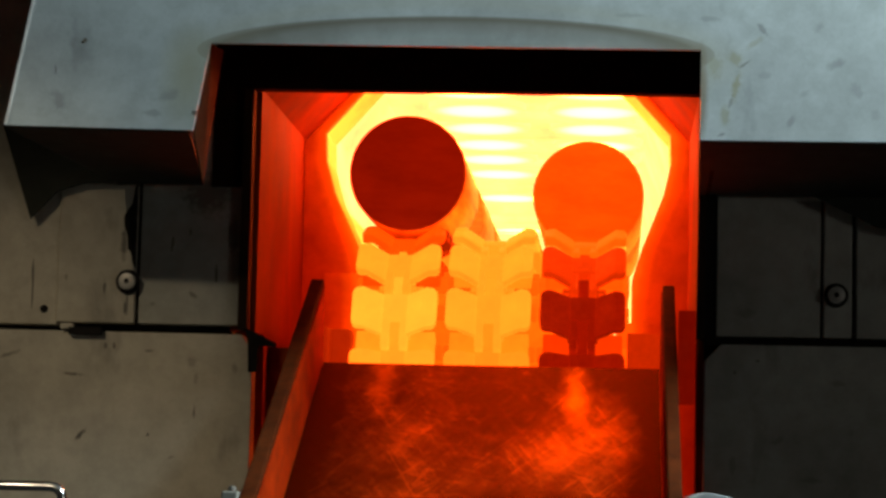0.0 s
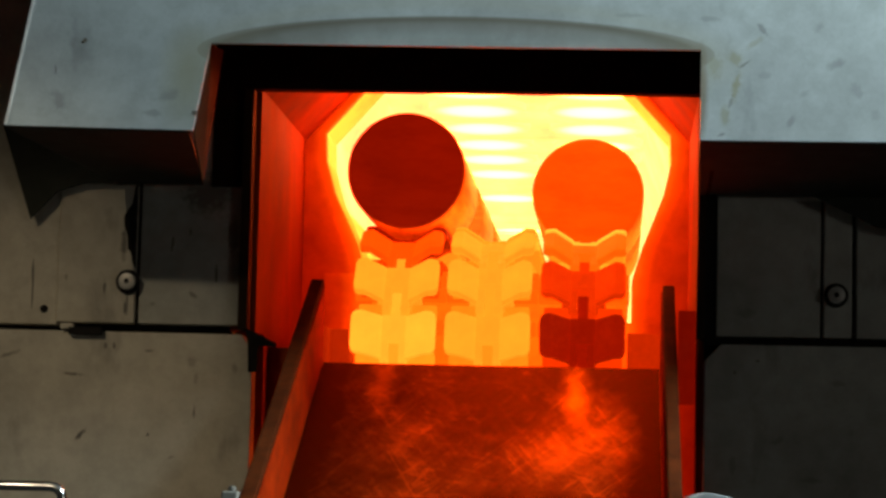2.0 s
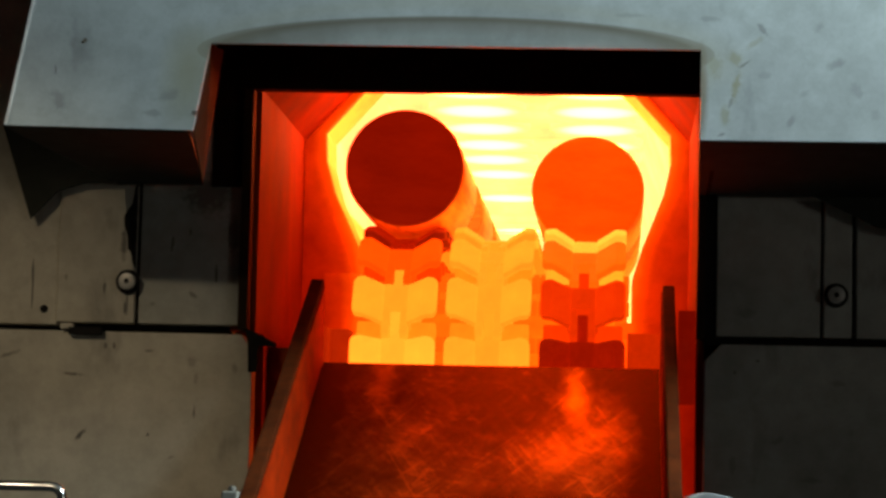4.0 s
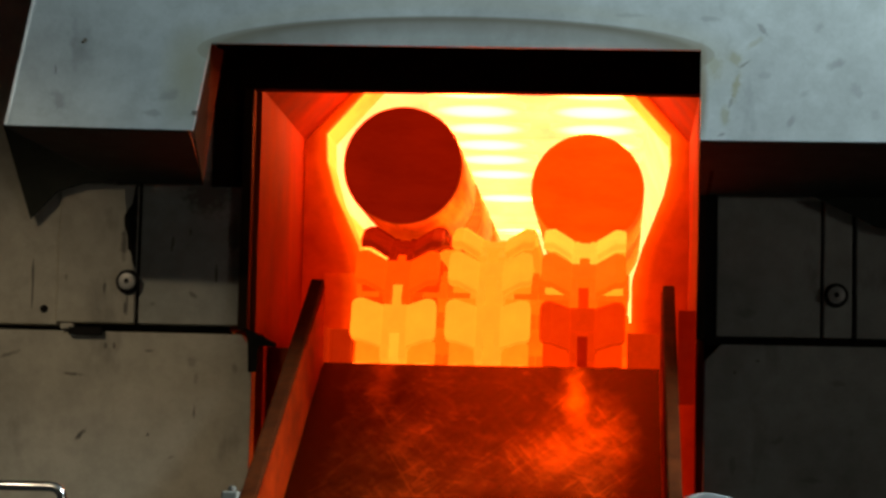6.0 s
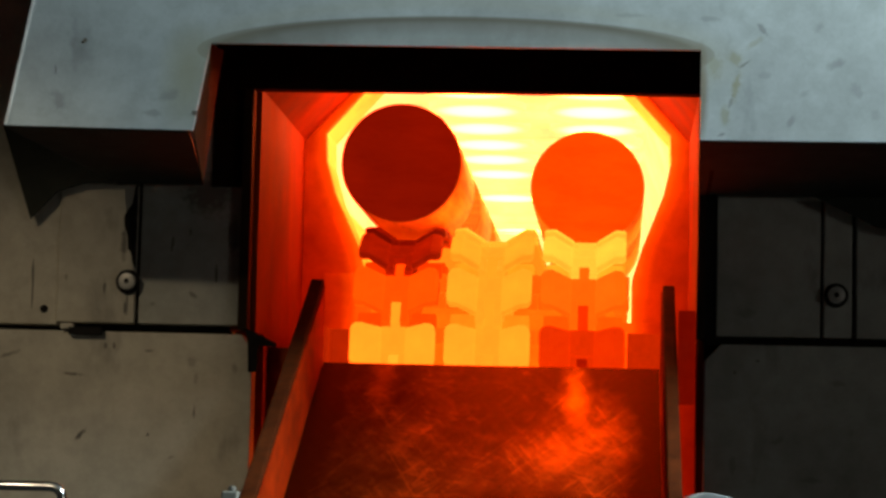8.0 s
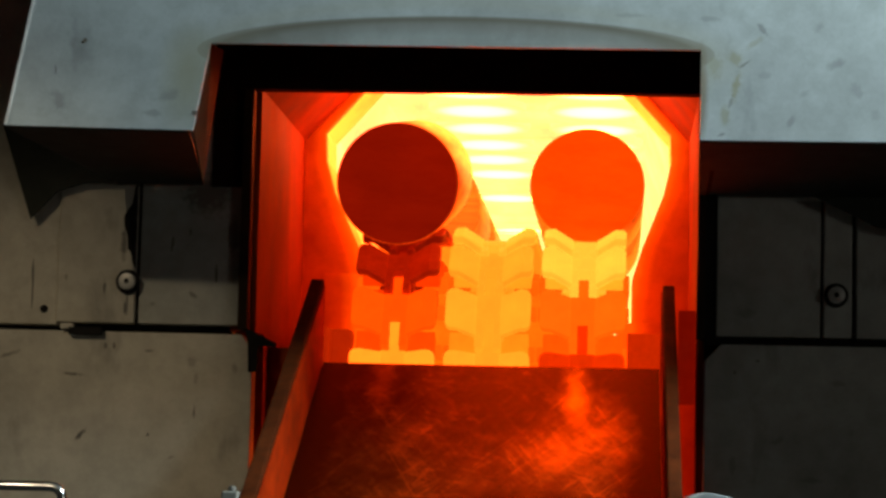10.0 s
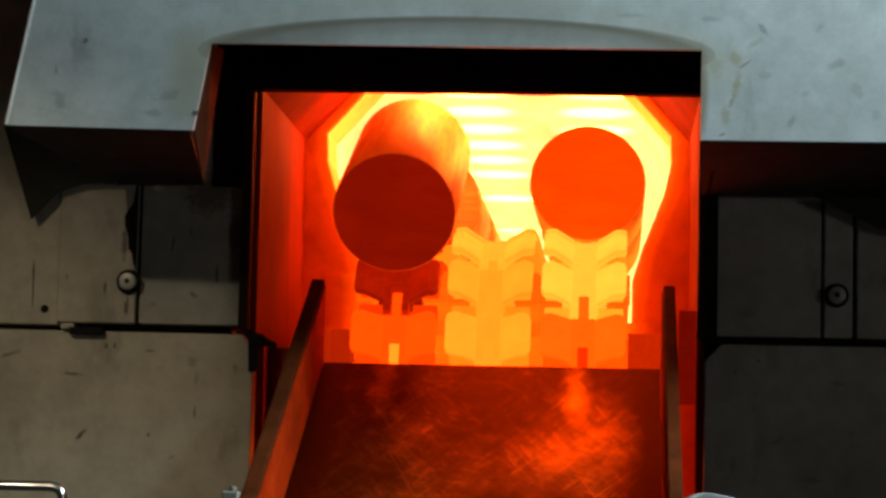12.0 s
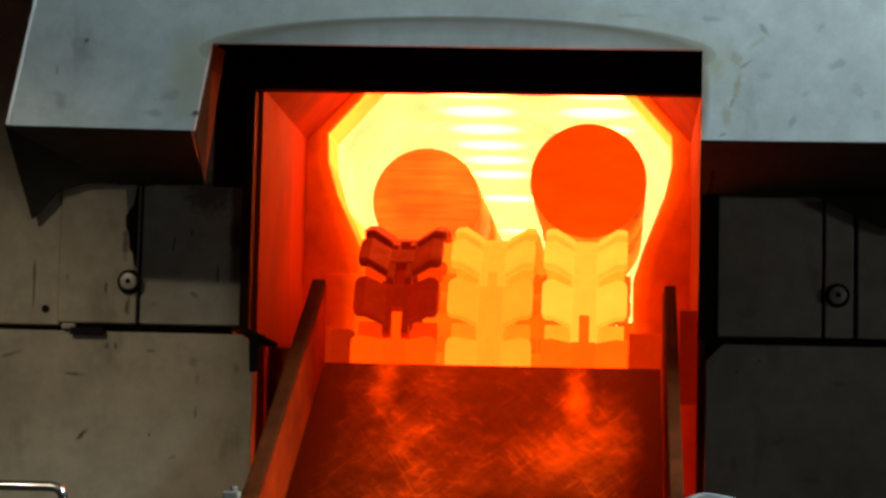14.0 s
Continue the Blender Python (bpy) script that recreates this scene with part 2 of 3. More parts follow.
M_MOUTH_GLOW = mouth_glow_material()
M_WALLS = painted("hall_wall_paint", (0.42, 0.40, 0.36), (0.30, 0.28, 0.25), 0.8, 0.5)
M_FLOOR = scaled("concrete", (0.055, 0.053, 0.050), (0.11, 0.105, 0.10), 0.8, 0.0, 6)
M_LAMP_BODY = painted("lamp_housing_paint", (0.7, 0.7, 0.7), (0.5, 0.5, 0.5), 0.5, 0.3)

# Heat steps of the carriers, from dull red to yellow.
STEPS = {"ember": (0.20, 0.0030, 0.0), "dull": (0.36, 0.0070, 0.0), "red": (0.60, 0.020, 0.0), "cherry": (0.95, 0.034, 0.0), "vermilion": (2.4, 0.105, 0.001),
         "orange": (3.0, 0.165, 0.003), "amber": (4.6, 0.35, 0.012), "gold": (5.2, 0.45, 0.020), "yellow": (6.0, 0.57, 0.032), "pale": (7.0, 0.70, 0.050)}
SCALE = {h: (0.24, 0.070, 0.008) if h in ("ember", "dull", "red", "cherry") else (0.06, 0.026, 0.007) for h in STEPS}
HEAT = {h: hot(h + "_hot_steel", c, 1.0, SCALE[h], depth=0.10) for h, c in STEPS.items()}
# Flank copies are dimmer: shade on the carriers' sides put into the emission.
DIMMER = {h: hot(h + "_hot_steel_flank", (c[0] * 0.80, c[1] * 0.80, c[2] * 0.7), 1.0, depth=0.12) for h, c in STEPS.items()}
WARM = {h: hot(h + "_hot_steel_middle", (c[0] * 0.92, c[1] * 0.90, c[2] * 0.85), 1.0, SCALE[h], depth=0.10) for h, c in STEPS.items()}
# Side bars are dimmed for shade; the lower limit stands for neighbours' glow.
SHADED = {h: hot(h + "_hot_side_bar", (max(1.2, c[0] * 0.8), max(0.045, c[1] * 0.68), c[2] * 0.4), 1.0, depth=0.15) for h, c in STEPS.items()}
M_DRUM = hot("orange_hot_drum", (2.8, 0.190, 0.003), 1.0, depth=0.20)
M_FACE_DARK = hot("dark_red_billet_end", (0.27, 0.0050, 0.0), 1.0, (0.09, 0.030, 0.006), scale=24, depth=0.12, stretch=(1, 1, 3))
M_FACE_RED = hot("red_billet_end", (1.25, 0.062, 0.0), 1.0, (0.16, 0.07, 0.008), scale=24, depth=0.08, stretch=(1, 1, 3))
M_FACE_ORANGE = hot("orange_billet_end", (2.6, 0.29, 0.014), 1.0, scale=70, depth=0.42, stretch=(0.22, 1, 5))
M_SKIN_RED = hot("red_billet_skin", (0.60, 0.0300, 0.0), 1.0, (0.95, 0.66, 0.17), 75, 0.35, (1, 0.14, 1), 0.46)
M_SKIN_RED.node_tree.nodes["Principled BSDF"].inputs["Metallic"].default_value = 0.55
M_SKIN_RED.node_tree.nodes["Principled BSDF"].inputs["Specular IOR Level"].default_value = 0.2
M_SKIN_ORANGE = hot("orange_billet_skin", (1.3, 0.15, 0.006), 1.0, (0.40, 0.26, 0.08), 60, 0.45, (1, 0.12, 1), 0.5)


def chute_material():
    """Steel bed worn bright by sliding billets: fine crossing scratches, dark scale, painted reflection streaks."""
    m, nt, b = material("scratched_chute_steel")
    patch = noise_node(nt, 13, 5, 0.6, (1, 0.55, 1))

    def strokes(turn, thin, scale=26, bend=1.1):
        """Noise drawn out along one direction of the bed, bent a little."""
        n = noise_node(nt, scale, 8, 0.70, (1, thin, 0))
        n.inputs["Distortion"].default_value = bend
        tc = nt.nodes.new("ShaderNodeTexCoord")
        rot = nt.nodes.new("ShaderNodeMapping")
        rot.inputs["Rotation"].default_value = (0, 0, radians(turn))
        rot.inputs["Scale"].default_value = (1, 1, 0)
        fl = nt.nodes.new("ShaderNodeMapping")
        fl.inputs["Scale"].default_value = (1, 0.55, 0)
        nt.links.new(tc.outputs["Object"], fl.inputs["Vector"])
        nt.links.new(fl.outputs["Vector"], rot.inputs["Vector"])
        nt.links.new(rot.outputs["Vector"], n.inputs["Vector"].links[0].from_node.inputs["Vector"])
        return n.outputs["Fac"]
    sc = mix(nt, 0.5, strokes(38, 3.4), strokes(-44, 3.0))
    f = mix(nt, 0.42, patch.outputs["Fac"], sc)

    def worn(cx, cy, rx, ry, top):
        """A soft patch in the plan of the bed: lanes rubbed by billets, reflection streaks, margins."""
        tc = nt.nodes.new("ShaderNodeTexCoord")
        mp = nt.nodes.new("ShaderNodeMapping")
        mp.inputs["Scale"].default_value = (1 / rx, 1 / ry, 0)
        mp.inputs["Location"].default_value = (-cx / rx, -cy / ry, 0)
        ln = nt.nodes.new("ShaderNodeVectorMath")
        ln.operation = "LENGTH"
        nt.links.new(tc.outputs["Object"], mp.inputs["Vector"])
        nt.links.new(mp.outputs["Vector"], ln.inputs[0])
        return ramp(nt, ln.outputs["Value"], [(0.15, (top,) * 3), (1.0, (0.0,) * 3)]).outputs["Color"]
    # The two narrow streaks paint the chains' reflection; wider lanes are wear.
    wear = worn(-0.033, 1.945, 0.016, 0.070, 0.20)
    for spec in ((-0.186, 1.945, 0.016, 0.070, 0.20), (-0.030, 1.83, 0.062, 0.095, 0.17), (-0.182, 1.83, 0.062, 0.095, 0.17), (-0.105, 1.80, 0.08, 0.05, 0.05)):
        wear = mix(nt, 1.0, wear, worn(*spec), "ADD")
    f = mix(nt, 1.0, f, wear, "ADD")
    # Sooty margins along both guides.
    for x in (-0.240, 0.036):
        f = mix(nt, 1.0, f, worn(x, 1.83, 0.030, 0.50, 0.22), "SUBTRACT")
    for turn in (52, -38, 8):
        st = ramp(nt, strokes(turn, 7.0, 20, 1.6), [(0.54, (0.0,) * 3), (0.66, (0.07,) * 3)])
        f = mix(nt, 1.0, f, st.outputs["Color"], "ADD")
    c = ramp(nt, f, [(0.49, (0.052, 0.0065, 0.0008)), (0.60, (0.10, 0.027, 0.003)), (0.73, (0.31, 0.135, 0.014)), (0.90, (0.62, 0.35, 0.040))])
    nt.links.new(c.outputs["Color"], b.inputs["Base Color"])
    b.inputs["Metallic"].default_value = 1.0
    b.inputs["Specular Tint"].default_value = (1.0, 0.70, 0.35, 1)
    r = ramp(nt, f, [(0.45, (0.60,) * 3), (0.75, (0.40,) * 3)])
    nt.links.new(r.outputs["Color"], b.inputs["Roughness"])
    bump(nt, b, sc, 0.35, 0.003)
    return m


M_CHUTE = chute_material()

# ---- mesh helpers ----


def mesh_of(name, bm, mat, smooth=False):
    bmesh.ops.recalc_face_normals(bm, faces=bm.faces)
    me = bpy.data.meshes.new(name)
    bm.to_mesh(me)
    bm.free()
    me.materials.append(mat)
    if smooth:
        for p in me.polygons:
            p.use_smooth = True
        me.set_sharp_from_angle(angle=radians(35))
    return me


def part(name, bm, mat, parent=None, label="", smooth=False):
    ob = new(name, mesh_of(name, bm, mat, smooth))
    ob.parent = parent
    return tagged(ob, label)


def thing(name, label, category, group="", kind="", at=None):
    ob = tagged(new(name), label, category, group, kind)
    ob.empty_display_size = 0.05
    if at is not None:
        ob.matrix_basis = at
    return ob


def box(x0, x1, y0, y1, z0, z1, edge=0.0, bm=None):
    bm = bm or bmesh.new()
    vs = [bm.verts.new((x, y, z)) for x in (x0, x1) for y in (y0, y1) for z in (z0, z1)]
    for f in ((0, 1, 3, 2), (4, 6, 7, 5), (0, 4, 5, 1), (2, 3, 7, 6), (0, 2, 6, 4), (1, 5, 7, 3)):
        bm.faces.new([vs[i] for i in f])
    if edge:
        bmesh.ops.recalc_face_normals(bm, faces=bm.faces)
        bmesh.ops.bevel(bm, geom=bm.edges[:], offset=edge, segments=2, affect="EDGES", profile=0.6)
    return bm


def slab(outline, depth0, depth1, axis="y", edge=0.0):
    """A flat outline given in the two other axes, thickened along one axis."""
    def at(p, d):
        return {"y": (p[0], d, p[1]), "x": (d, p[0], p[1]), "z": (p[0], p[1], d)}[axis]
    bm = bmesh.new()
    a = [bm.verts.new(at(p, depth0)) for p in outline]
    b = [bm.verts.new(at(p, depth1)) for p in outline]
    n = len(outline)
    bm.faces.new(a)
    bm.faces.new(b)
    for i in range(n):
        bm.faces.new((a[i], a[(i + 1) % n], b[(i + 1) % n], b[i]))
    if edge:
        bmesh.ops.recalc_face_normals(bm, faces=bm.faces)
        bmesh.ops.bevel(bm, geom=bm.edges[:], offset=edge, segments=2, affect="EDGES", profile=0.6)
    return bm


def cylinder(radius, length, axis="y", seg=64, edge=0.0, at=(0, 0, 0), radius2=None):
    """A cylinder whose first end lies at the given place, running along +axis."""
    bm = bmesh.new()
    bmesh.ops.create_cone(bm, cap_ends=True, segments=seg, radius1=radius, radius2=radius if radius2 is None else radius2, depth=length)
    bmesh.ops.translate(bm, verts=bm.verts, vec=(0, 0, length / 2))
    if edge:
        rim = [e for e in bm.edges if abs(e.verts[0].co.z - e.verts[1].co.z) < 1e-6]
        bmesh.ops.bevel(bm, geom=rim, offset=edge, segments=2, affect="EDGES", profile=0.5)
    turn = {"z": Matrix(), "y": Matrix.Rotation(radians(-90), 4, "X"), "x": Matrix.Rotation(radians(90), 4, "Y")}[axis]
    bmesh.ops.transform(bm, matrix=Matrix.Translation(at) @ turn, verts=bm.verts)
    return bm


def tube(points, radius, seg=12):
    """A round bar along a line of places."""
    bm = bmesh.new()
    pts = [Vector(p) for p in points]
    rings = []
    for i, p in enumerate(pts):
        d = (pts[min(i + 1, len(pts) - 1)] - pts[max(i - 1, 0)]).normalized()
        u = d.cross(Vector((0, 1, 0.01))).normalized()
        v = d.cross(u)
        rings.append([bm.verts.new(p + radius * (u * math.cos(k * 2 * math.pi / seg) + v * math.sin(k * 2 * math.pi / seg))) for k in range(seg)])
    for a, b in zip(rings, rings[1:]):
        for k in range(seg):
            bm.faces.new((a[k], a[(k + 1) % seg], b[(k + 1) % seg], b[k]))
    bm.faces.new(rings[0])
    bm.faces.new(rings[-1])
    return bm


def strip_wall(p, q, y0, y1, thick):
    """A plate between two places of a cross section, running in depth, thickened outwards to its left."""
    d = Vector((q[0] - p[0], q[1] - p[1]))
    n = Vector((-d.y, d.x)).normalized() * thick
    return slab([p, q, (q[0] + n.x, q[1] + n.y), (p[0] + n.x, p[1] + n.y)], y0, y1)


# ---- the hall ----
part("floor", box(-5, 5, -5, 7, -0.1, 0), M_FLOOR)
tagged(bpy.data.objects["floor"], "grey concrete workshop floor", "floor", kind="structure")
for nm, b in (("wall_north", (-5, 5, 7, 7.2, 0, 5)), ("wall_south", (-5, 5, -5.2, -5, 0, 5)), ("wall_west", (-5.2, -5, -5, 7, 0, 5)), ("wall_east", (5, 5.2, -5, 7, 0, 5))):
    tagged(part(nm, box(*b), M_WALLS), "plain beige painted workshop wall", "wall", kind="structure")
tagged(part("ceiling", box(-5.2, 5.2, -5.2, 7.2, 5, 5.1), M_WALLS), "plain painted workshop ceiling", "ceiling", kind="structure")

# ---- the furnace ----
FRONT = 1.95          # plane of the bolted front plates
MOUTH = 2.25          # mouth of the glowing tunnel
furnace = thing("furnace", "steel-clad industrial billet heating furnace with glowing tunnel", "furnace")
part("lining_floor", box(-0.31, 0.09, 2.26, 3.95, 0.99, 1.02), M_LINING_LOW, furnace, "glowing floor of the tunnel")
TUNNEL = [(-0.232, 1.02), (-0.232, 1.20), (-0.240, 1.228), (-0.262, 1.275), (-0.271, 1.306), (-0.272, 1.332), (-0.212, 1.400),
          (-0.016, 1.400), (0.044, 1.334), (0.045, 1.308), (0.038, 1.277), (0.020, 1.230), (0.011, 1.200), (0.011, 1.02)]
DEEP = [(-0.236, 1.02), (-0.236, 1.20), (-0.244, 1.228), (-0.266, 1.275), (-0.276, 1.306), (-0.277, 1.345), (-0.240, 1.400),
        (0.026, 1.400), (0.050, 1.345), (0.050, 1.308), (0.042, 1.277), (0.025, 1.230), (0.016, 1.200), (0.016, 1.02)]
# Emission is stepped: dimmer low down and at the mouth.
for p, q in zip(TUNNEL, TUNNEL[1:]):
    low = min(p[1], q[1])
    part("lining_panel", strip_wall(p, q, MOUTH, MOUTH + 0.075, 0.05), M_LINING_MID if low > 1.30 else M_LINING_LOW, furnace, "dimmer lining panels at the mouth")
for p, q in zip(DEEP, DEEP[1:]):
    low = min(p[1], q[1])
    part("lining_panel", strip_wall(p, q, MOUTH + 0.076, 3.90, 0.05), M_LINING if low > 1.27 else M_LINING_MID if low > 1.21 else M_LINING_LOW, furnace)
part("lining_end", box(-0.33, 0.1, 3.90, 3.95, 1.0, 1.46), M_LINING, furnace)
BURNER = mesh_of("burner", cylinder(0.050, 0.010, "z", 40, 0.002), M_BURNER)
# 2.37 continues the row unseen; 2.19 is added to light the billet tops.
for y in (2.19, 2.37, 2.49, 2.61, 2.73, 2.85, 2.98, 3.22, 3.62):
    for x in (-0.148, -0.027):
        o = tagged(new("burner", BURNER), "white-hot round roof burner")
        o.parent, o.location = furnace, (x, y, 1.3925)
# Ribs that stand out of the lining, one between each pair of burners.
for k in range(11):
    part("roof_rib", box(-0.215, 0.015, 2.54 + 0.12 * k, 2.56 + 0.12 * k, 1.392, 1.402, 0.003), M_LINING, furnace)

# Vestibule between the front plates and the tunnel.
HALL = [(-0.290, 1.128), (-0.290, 1.324), (-0.222, 1.398), (-0.004, 1.398), (0.061, 1.326), (0.062, 0.93)]
for p, q in zip(HALL, HALL[1:]):
    if p[1] == q[1]:
        # Out of view: glowing panel added to light the billet tops and chute.
        part("roof_fill_glow", strip_wall(p, q, MOUTH - 0.13, MOUTH, 0.02), M_LINING_MID, furnace, "unseen glowing panel added to light the billet tops")
        part("vestibule_panel", strip_wall(p, q, FRONT + 0.004, MOUTH - 0.131, 0.02), M_RUST, furnace, "rust-red heat-scaled inner wall")
    else:
        part("vestibule_panel", strip_wall(p, q, FRONT + 0.004, MOUTH, 0.02), M_RUST, furnace, "rust-red heat-scaled inner wall")
# The face ring round the tunnel mouth, one segment a side.
OUT = [(-0.31, 1.00), (-0.31, 1.21), (-0.31, 1.24), (-0.31, 1.28), (-0.31, 1.31), (-0.31, 1.345), (-0.235, 1.42),
       (0.005, 1.42), (0.085, 1.345), (0.085, 1.31), (0.085, 1.28), (0.085, 1.24), (0.085, 1.21), (0.085, 1.00)]
# The halo round the mouth is painted into the ring's emission.
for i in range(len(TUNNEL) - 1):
    part("mouth_ring", slab([TUNNEL[i], TUNNEL[i + 1], OUT[i + 1], OUT[i]], MOUTH - 0.012, MOUTH - 0.001), M_MOUTH_GLOW, furnace, "steel ring round the tunnel mouth, red glow painted in")
part("lower_wall", box(-0.310, -0.2850, 1.972, 2.24, 0.93, 1.127), M_RUST, furnace, "red-lit lower side wall")
part("lower_wall", box(-0.2845, -0.2630, 1.995, 2.02, 0.93, 1.118), M_RUST, furnace, "red-lit lower side wall")
part("dark_clip", slab([(-0.2960, 1.1300), (-0.2700, 1.1180), (-0.2705, 1.1145), (-0.2840, 1.1160), (-0.2850, 1.0950), (-0.2920, 1.0950), (-0.2930, 1.1200)], 1.936, 1.939), M_BLACK, furnace, "jagged dark edge of the side wall")
part("vestibule_floor", box(-0.32, 0.09, 2.0, 2.26, 0.93, 0.95), M_SOOT_SHADE, furnace)
part("lower_lining", box(-0.32, 0.09, 2.26, 2.29, 0.93, 1.02), M_MOUTH_GLOW, furnace)

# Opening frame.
part("frame_top", box(-0.306, 0.072, FRONT - 0.012, FRONT + 0.003, 1.3215, 1.45), M_SOOT_SHADE, furnace)
part("frame_side", box(-0.3015, -0.2935, FRONT - 0.016, FRONT + 0.003, 1.128, 1.3210, 0.001), M_LIP, furnace, "red-lit angle iron at the opening")
part("frame_side", box(0.0605, 0.0665, FRONT - 0.016, FRONT + 0.003, 1.128, 1.3210, 0.001), M_LIP, furnace, "red-lit angle iron at the opening")


def bolt(x, z, parent, r=0.0108):
    head = part("bolt", cylinder(r, 0.003, "y", 32, 0.0006, (x, FRONT - 0.0105, z)), M_BLACK, parent, "black washer under a socket screw", True)
    bm = cylinder(0.0068, 0.006, "y", 32, 0.001, (x, FRONT - 0.0165, z))
    part("screw_head", bm, M_STEEL, head, "bright round screw head", True)
    part("socket", cylinder(0.0022, 0.001, "y", 6, 0, (x, FRONT - 0.0172, z)), M_BLACK, head)


def plate(outline, y0, mat, label, edge=0.0015):
    return part("front_plate", slab(outline, y0, FRONT + 0.01, "y", edge), mat, furnace, label)


plate([(-0.95, 1.130), (-0.4486, 1.130), (-0.4486, 1.50), (-0.95, 1.50)], FRONT - 0.004, M_PLATE, "pale beige painted plate with a drilled hole")
p_b = plate([(-0.4490, 1.132), (-0.3860, 1.132), (-0.3860, 1.50), (-0.4490, 1.50)], FRONT - 0.007, M_PLATE, "bolted beige painted plate")
plate([(-0.3835, 1.132), (-0.3025, 1.132), (-0.3025, 1.50), (-0.3835, 1.50)], FRONT - 0.003, M_PLATE_B, "grey painted plate, scuffed, shade under the hood partly painted in")
plate([(-0.95, 0.30), (-0.2890, 0.30), (-0.2890, 1.113), (-0.2985, 1.1245), (-0.95, 1.1265)], FRONT - 0.012, M_PLATE, "lower beige painted plate with smudges")
p_e = plate([(0.0760, 1.131), (0.1575, 1.131), (0.1575, 1.50), (0.0760, 1.50)], FRONT - 0.003, M_PLATE_B, "grey painted plate in shade")
p_f = plate([(0.1595, 1.131), (0.1815, 1.131), (0.1815, 1.50), (0.1595, 1.50)], FRONT - 0.007, M_PLATE_B, "narrow bolted grey strip")
plate([(0.1850, 1.131), (0.95, 1.131), (0.95, 1.50), (0.1850, 1.50)], FRONT - 0.004, M_PLATE_B, "grey painted plate")
plate([(0.0670, 0.30), (0.95, 0.30), (0.95, 1.1245), (0.0800, 1.1245), (0.0670, 1.111)], FRONT - 0.012, M_PLATE_B, "lower grey painted plate with a cut corner")
# Black sheet stands for soot and the hood's shade on the plate.
part("soot_shade_plate", box(-0.3270, -0.3030, FRONT - 0.0055, FRONT - 0.0035, 1.243, 1.449, 0.0005), M_SOOT_SHADE, furnace, "black plate under the hood, for soot and painted shade")
part("backing", box(-0.96, -0.312, FRONT + 0.012, FRONT + 0.03, 0.2, 1.6), M_BLACK, furnace)
part("backing", box(0.086, 0.96, FRONT + 0.012, FRONT + 0.03, 0.2, 1.6), M_BLACK, furnace)
part("backing", box(-0.311, 0.085, FRONT + 0.012, FRONT + 0.03, 1.425, 1.6), M_BLACK, furnace)
# Unseen strip added to stop furnace light leaking at the plate joint.
part("backing", box(0.0670, 0.0900, FRONT + 0.0004, FRONT + 0.0036, 0.25, 1.58), M_BLACK, furnace)
part("casing", box(-0.96, 0.96, 4.0, 4.05, 0, 1.6), M_PLATE_B, furnace)
part("casing", box(-0.98, -0.961, FRONT, 4.05, 0, 1.6), M_PLATE_B, furnace)
part("casing", box(0.961, 0.98, FRONT, 4.05, 0, 1.6), M_PLATE_B, furnace)
part("casing", box(-0.98, 0.98, FRONT, 4.05, 1.601, 1.63), M_PLATE_B, furnace)
part("casing", box(-0.96, 0.96, FRONT, 4.0, 0.0, 0.2), M_PLATE_B, furnace)
bolt(-0.3912, 1.1650, p_b, 0.0098)
bolt(0.1688, 1.1643, p_f, 0.0095)
part("drilled_hole", cylinder(0.0032, 0.0012, "y", 20, 0, (-0.4595, FRONT - 0.0048, 1.1425)), M_BLACK, p_b)
part("seam", box(-0.3859, -0.3836, FRONT - 0.0015, FRONT + 0.01, 1.131, 1.45), M_BLACK, furnace)

# ---- the hood ----
hood = thing("furnace_hood", "grey-blue painted hood over the opening, heat-stained round the mouth", "hood")
HF = 1.74
part("front_sheet", slab([(-0.4450, 1.2600), (-0.3080, 1.2580), (-0.2970, 1.3215), (0.0550, 1.3205), (0.0550, 1.2560), (0.95, 1.2580), (0.95, 1.62), (-0.378, 1.62)], HF, HF + 0.003, "y"), M_HOOD, hood)
part("roof_sheet", box(-0.378, 0.95, HF + 0.004, FRONT, 1.601, 1.62), M_HOOD, hood)


def sheet(corners, thick, mat, name, parent, label=""):
    """A bent-free sheet through four corners, thickened along its normal."""
    bm = bmesh.new()
    c = [Vector(p) for p in corners]
    n = (c[1] - c[0]).cross(c[3] - c[0]).normalized() * thick
    a = [bm.verts.new(p) for p in c]
    b = [bm.verts.new(p + n) for p in c]
    bm.faces.new(a)
    bm.faces.new(b)
    for i in range(len(c)):
        j = (i + 1) % len(c)
        bm.faces.new((a[i], a[j], b[j], b[i]))
    return part(name, bm, mat, parent, label)


HB = FRONT - 0.016
# The undersides' shade is put into their dark base colour.
sheet([(-0.446, HF + 0.004, 1.2590), (-0.311, HF + 0.004, 1.2570), (-0.332, HB, 1.2430), (-0.400, HB, 1.2425)], 0.003, M_DARK, "underside", hood, "underside sheet, its shade put into a dark colour")
# Flat dark sheet, its outline placed to fit the camera's view.
part("dark_corner", slab([(-0.4960, 1.2890), (-0.4707, 1.2135), (-0.4650, 1.2190), (-0.4525, 1.2330), (-0.4490, 1.2362), (-0.4390, 1.2395), (-0.4283, 1.2428), (-0.3785, 1.2450), (-0.3785, 1.2890)], HB - 0.001, HB + 0.002), M_DARK, hood, "flat dark corner sheet shaped to fit the camera's view")
sheet([(0.056, HF + 0.004, 1.2550), (0.95, HF + 0.004, 1.2570), (0.95, HB, 1.2390), (0.062, HB, 1.2410)], 0.003, M_DARK, "underside", hood, "underside sheet, its shade put into a dark colour")
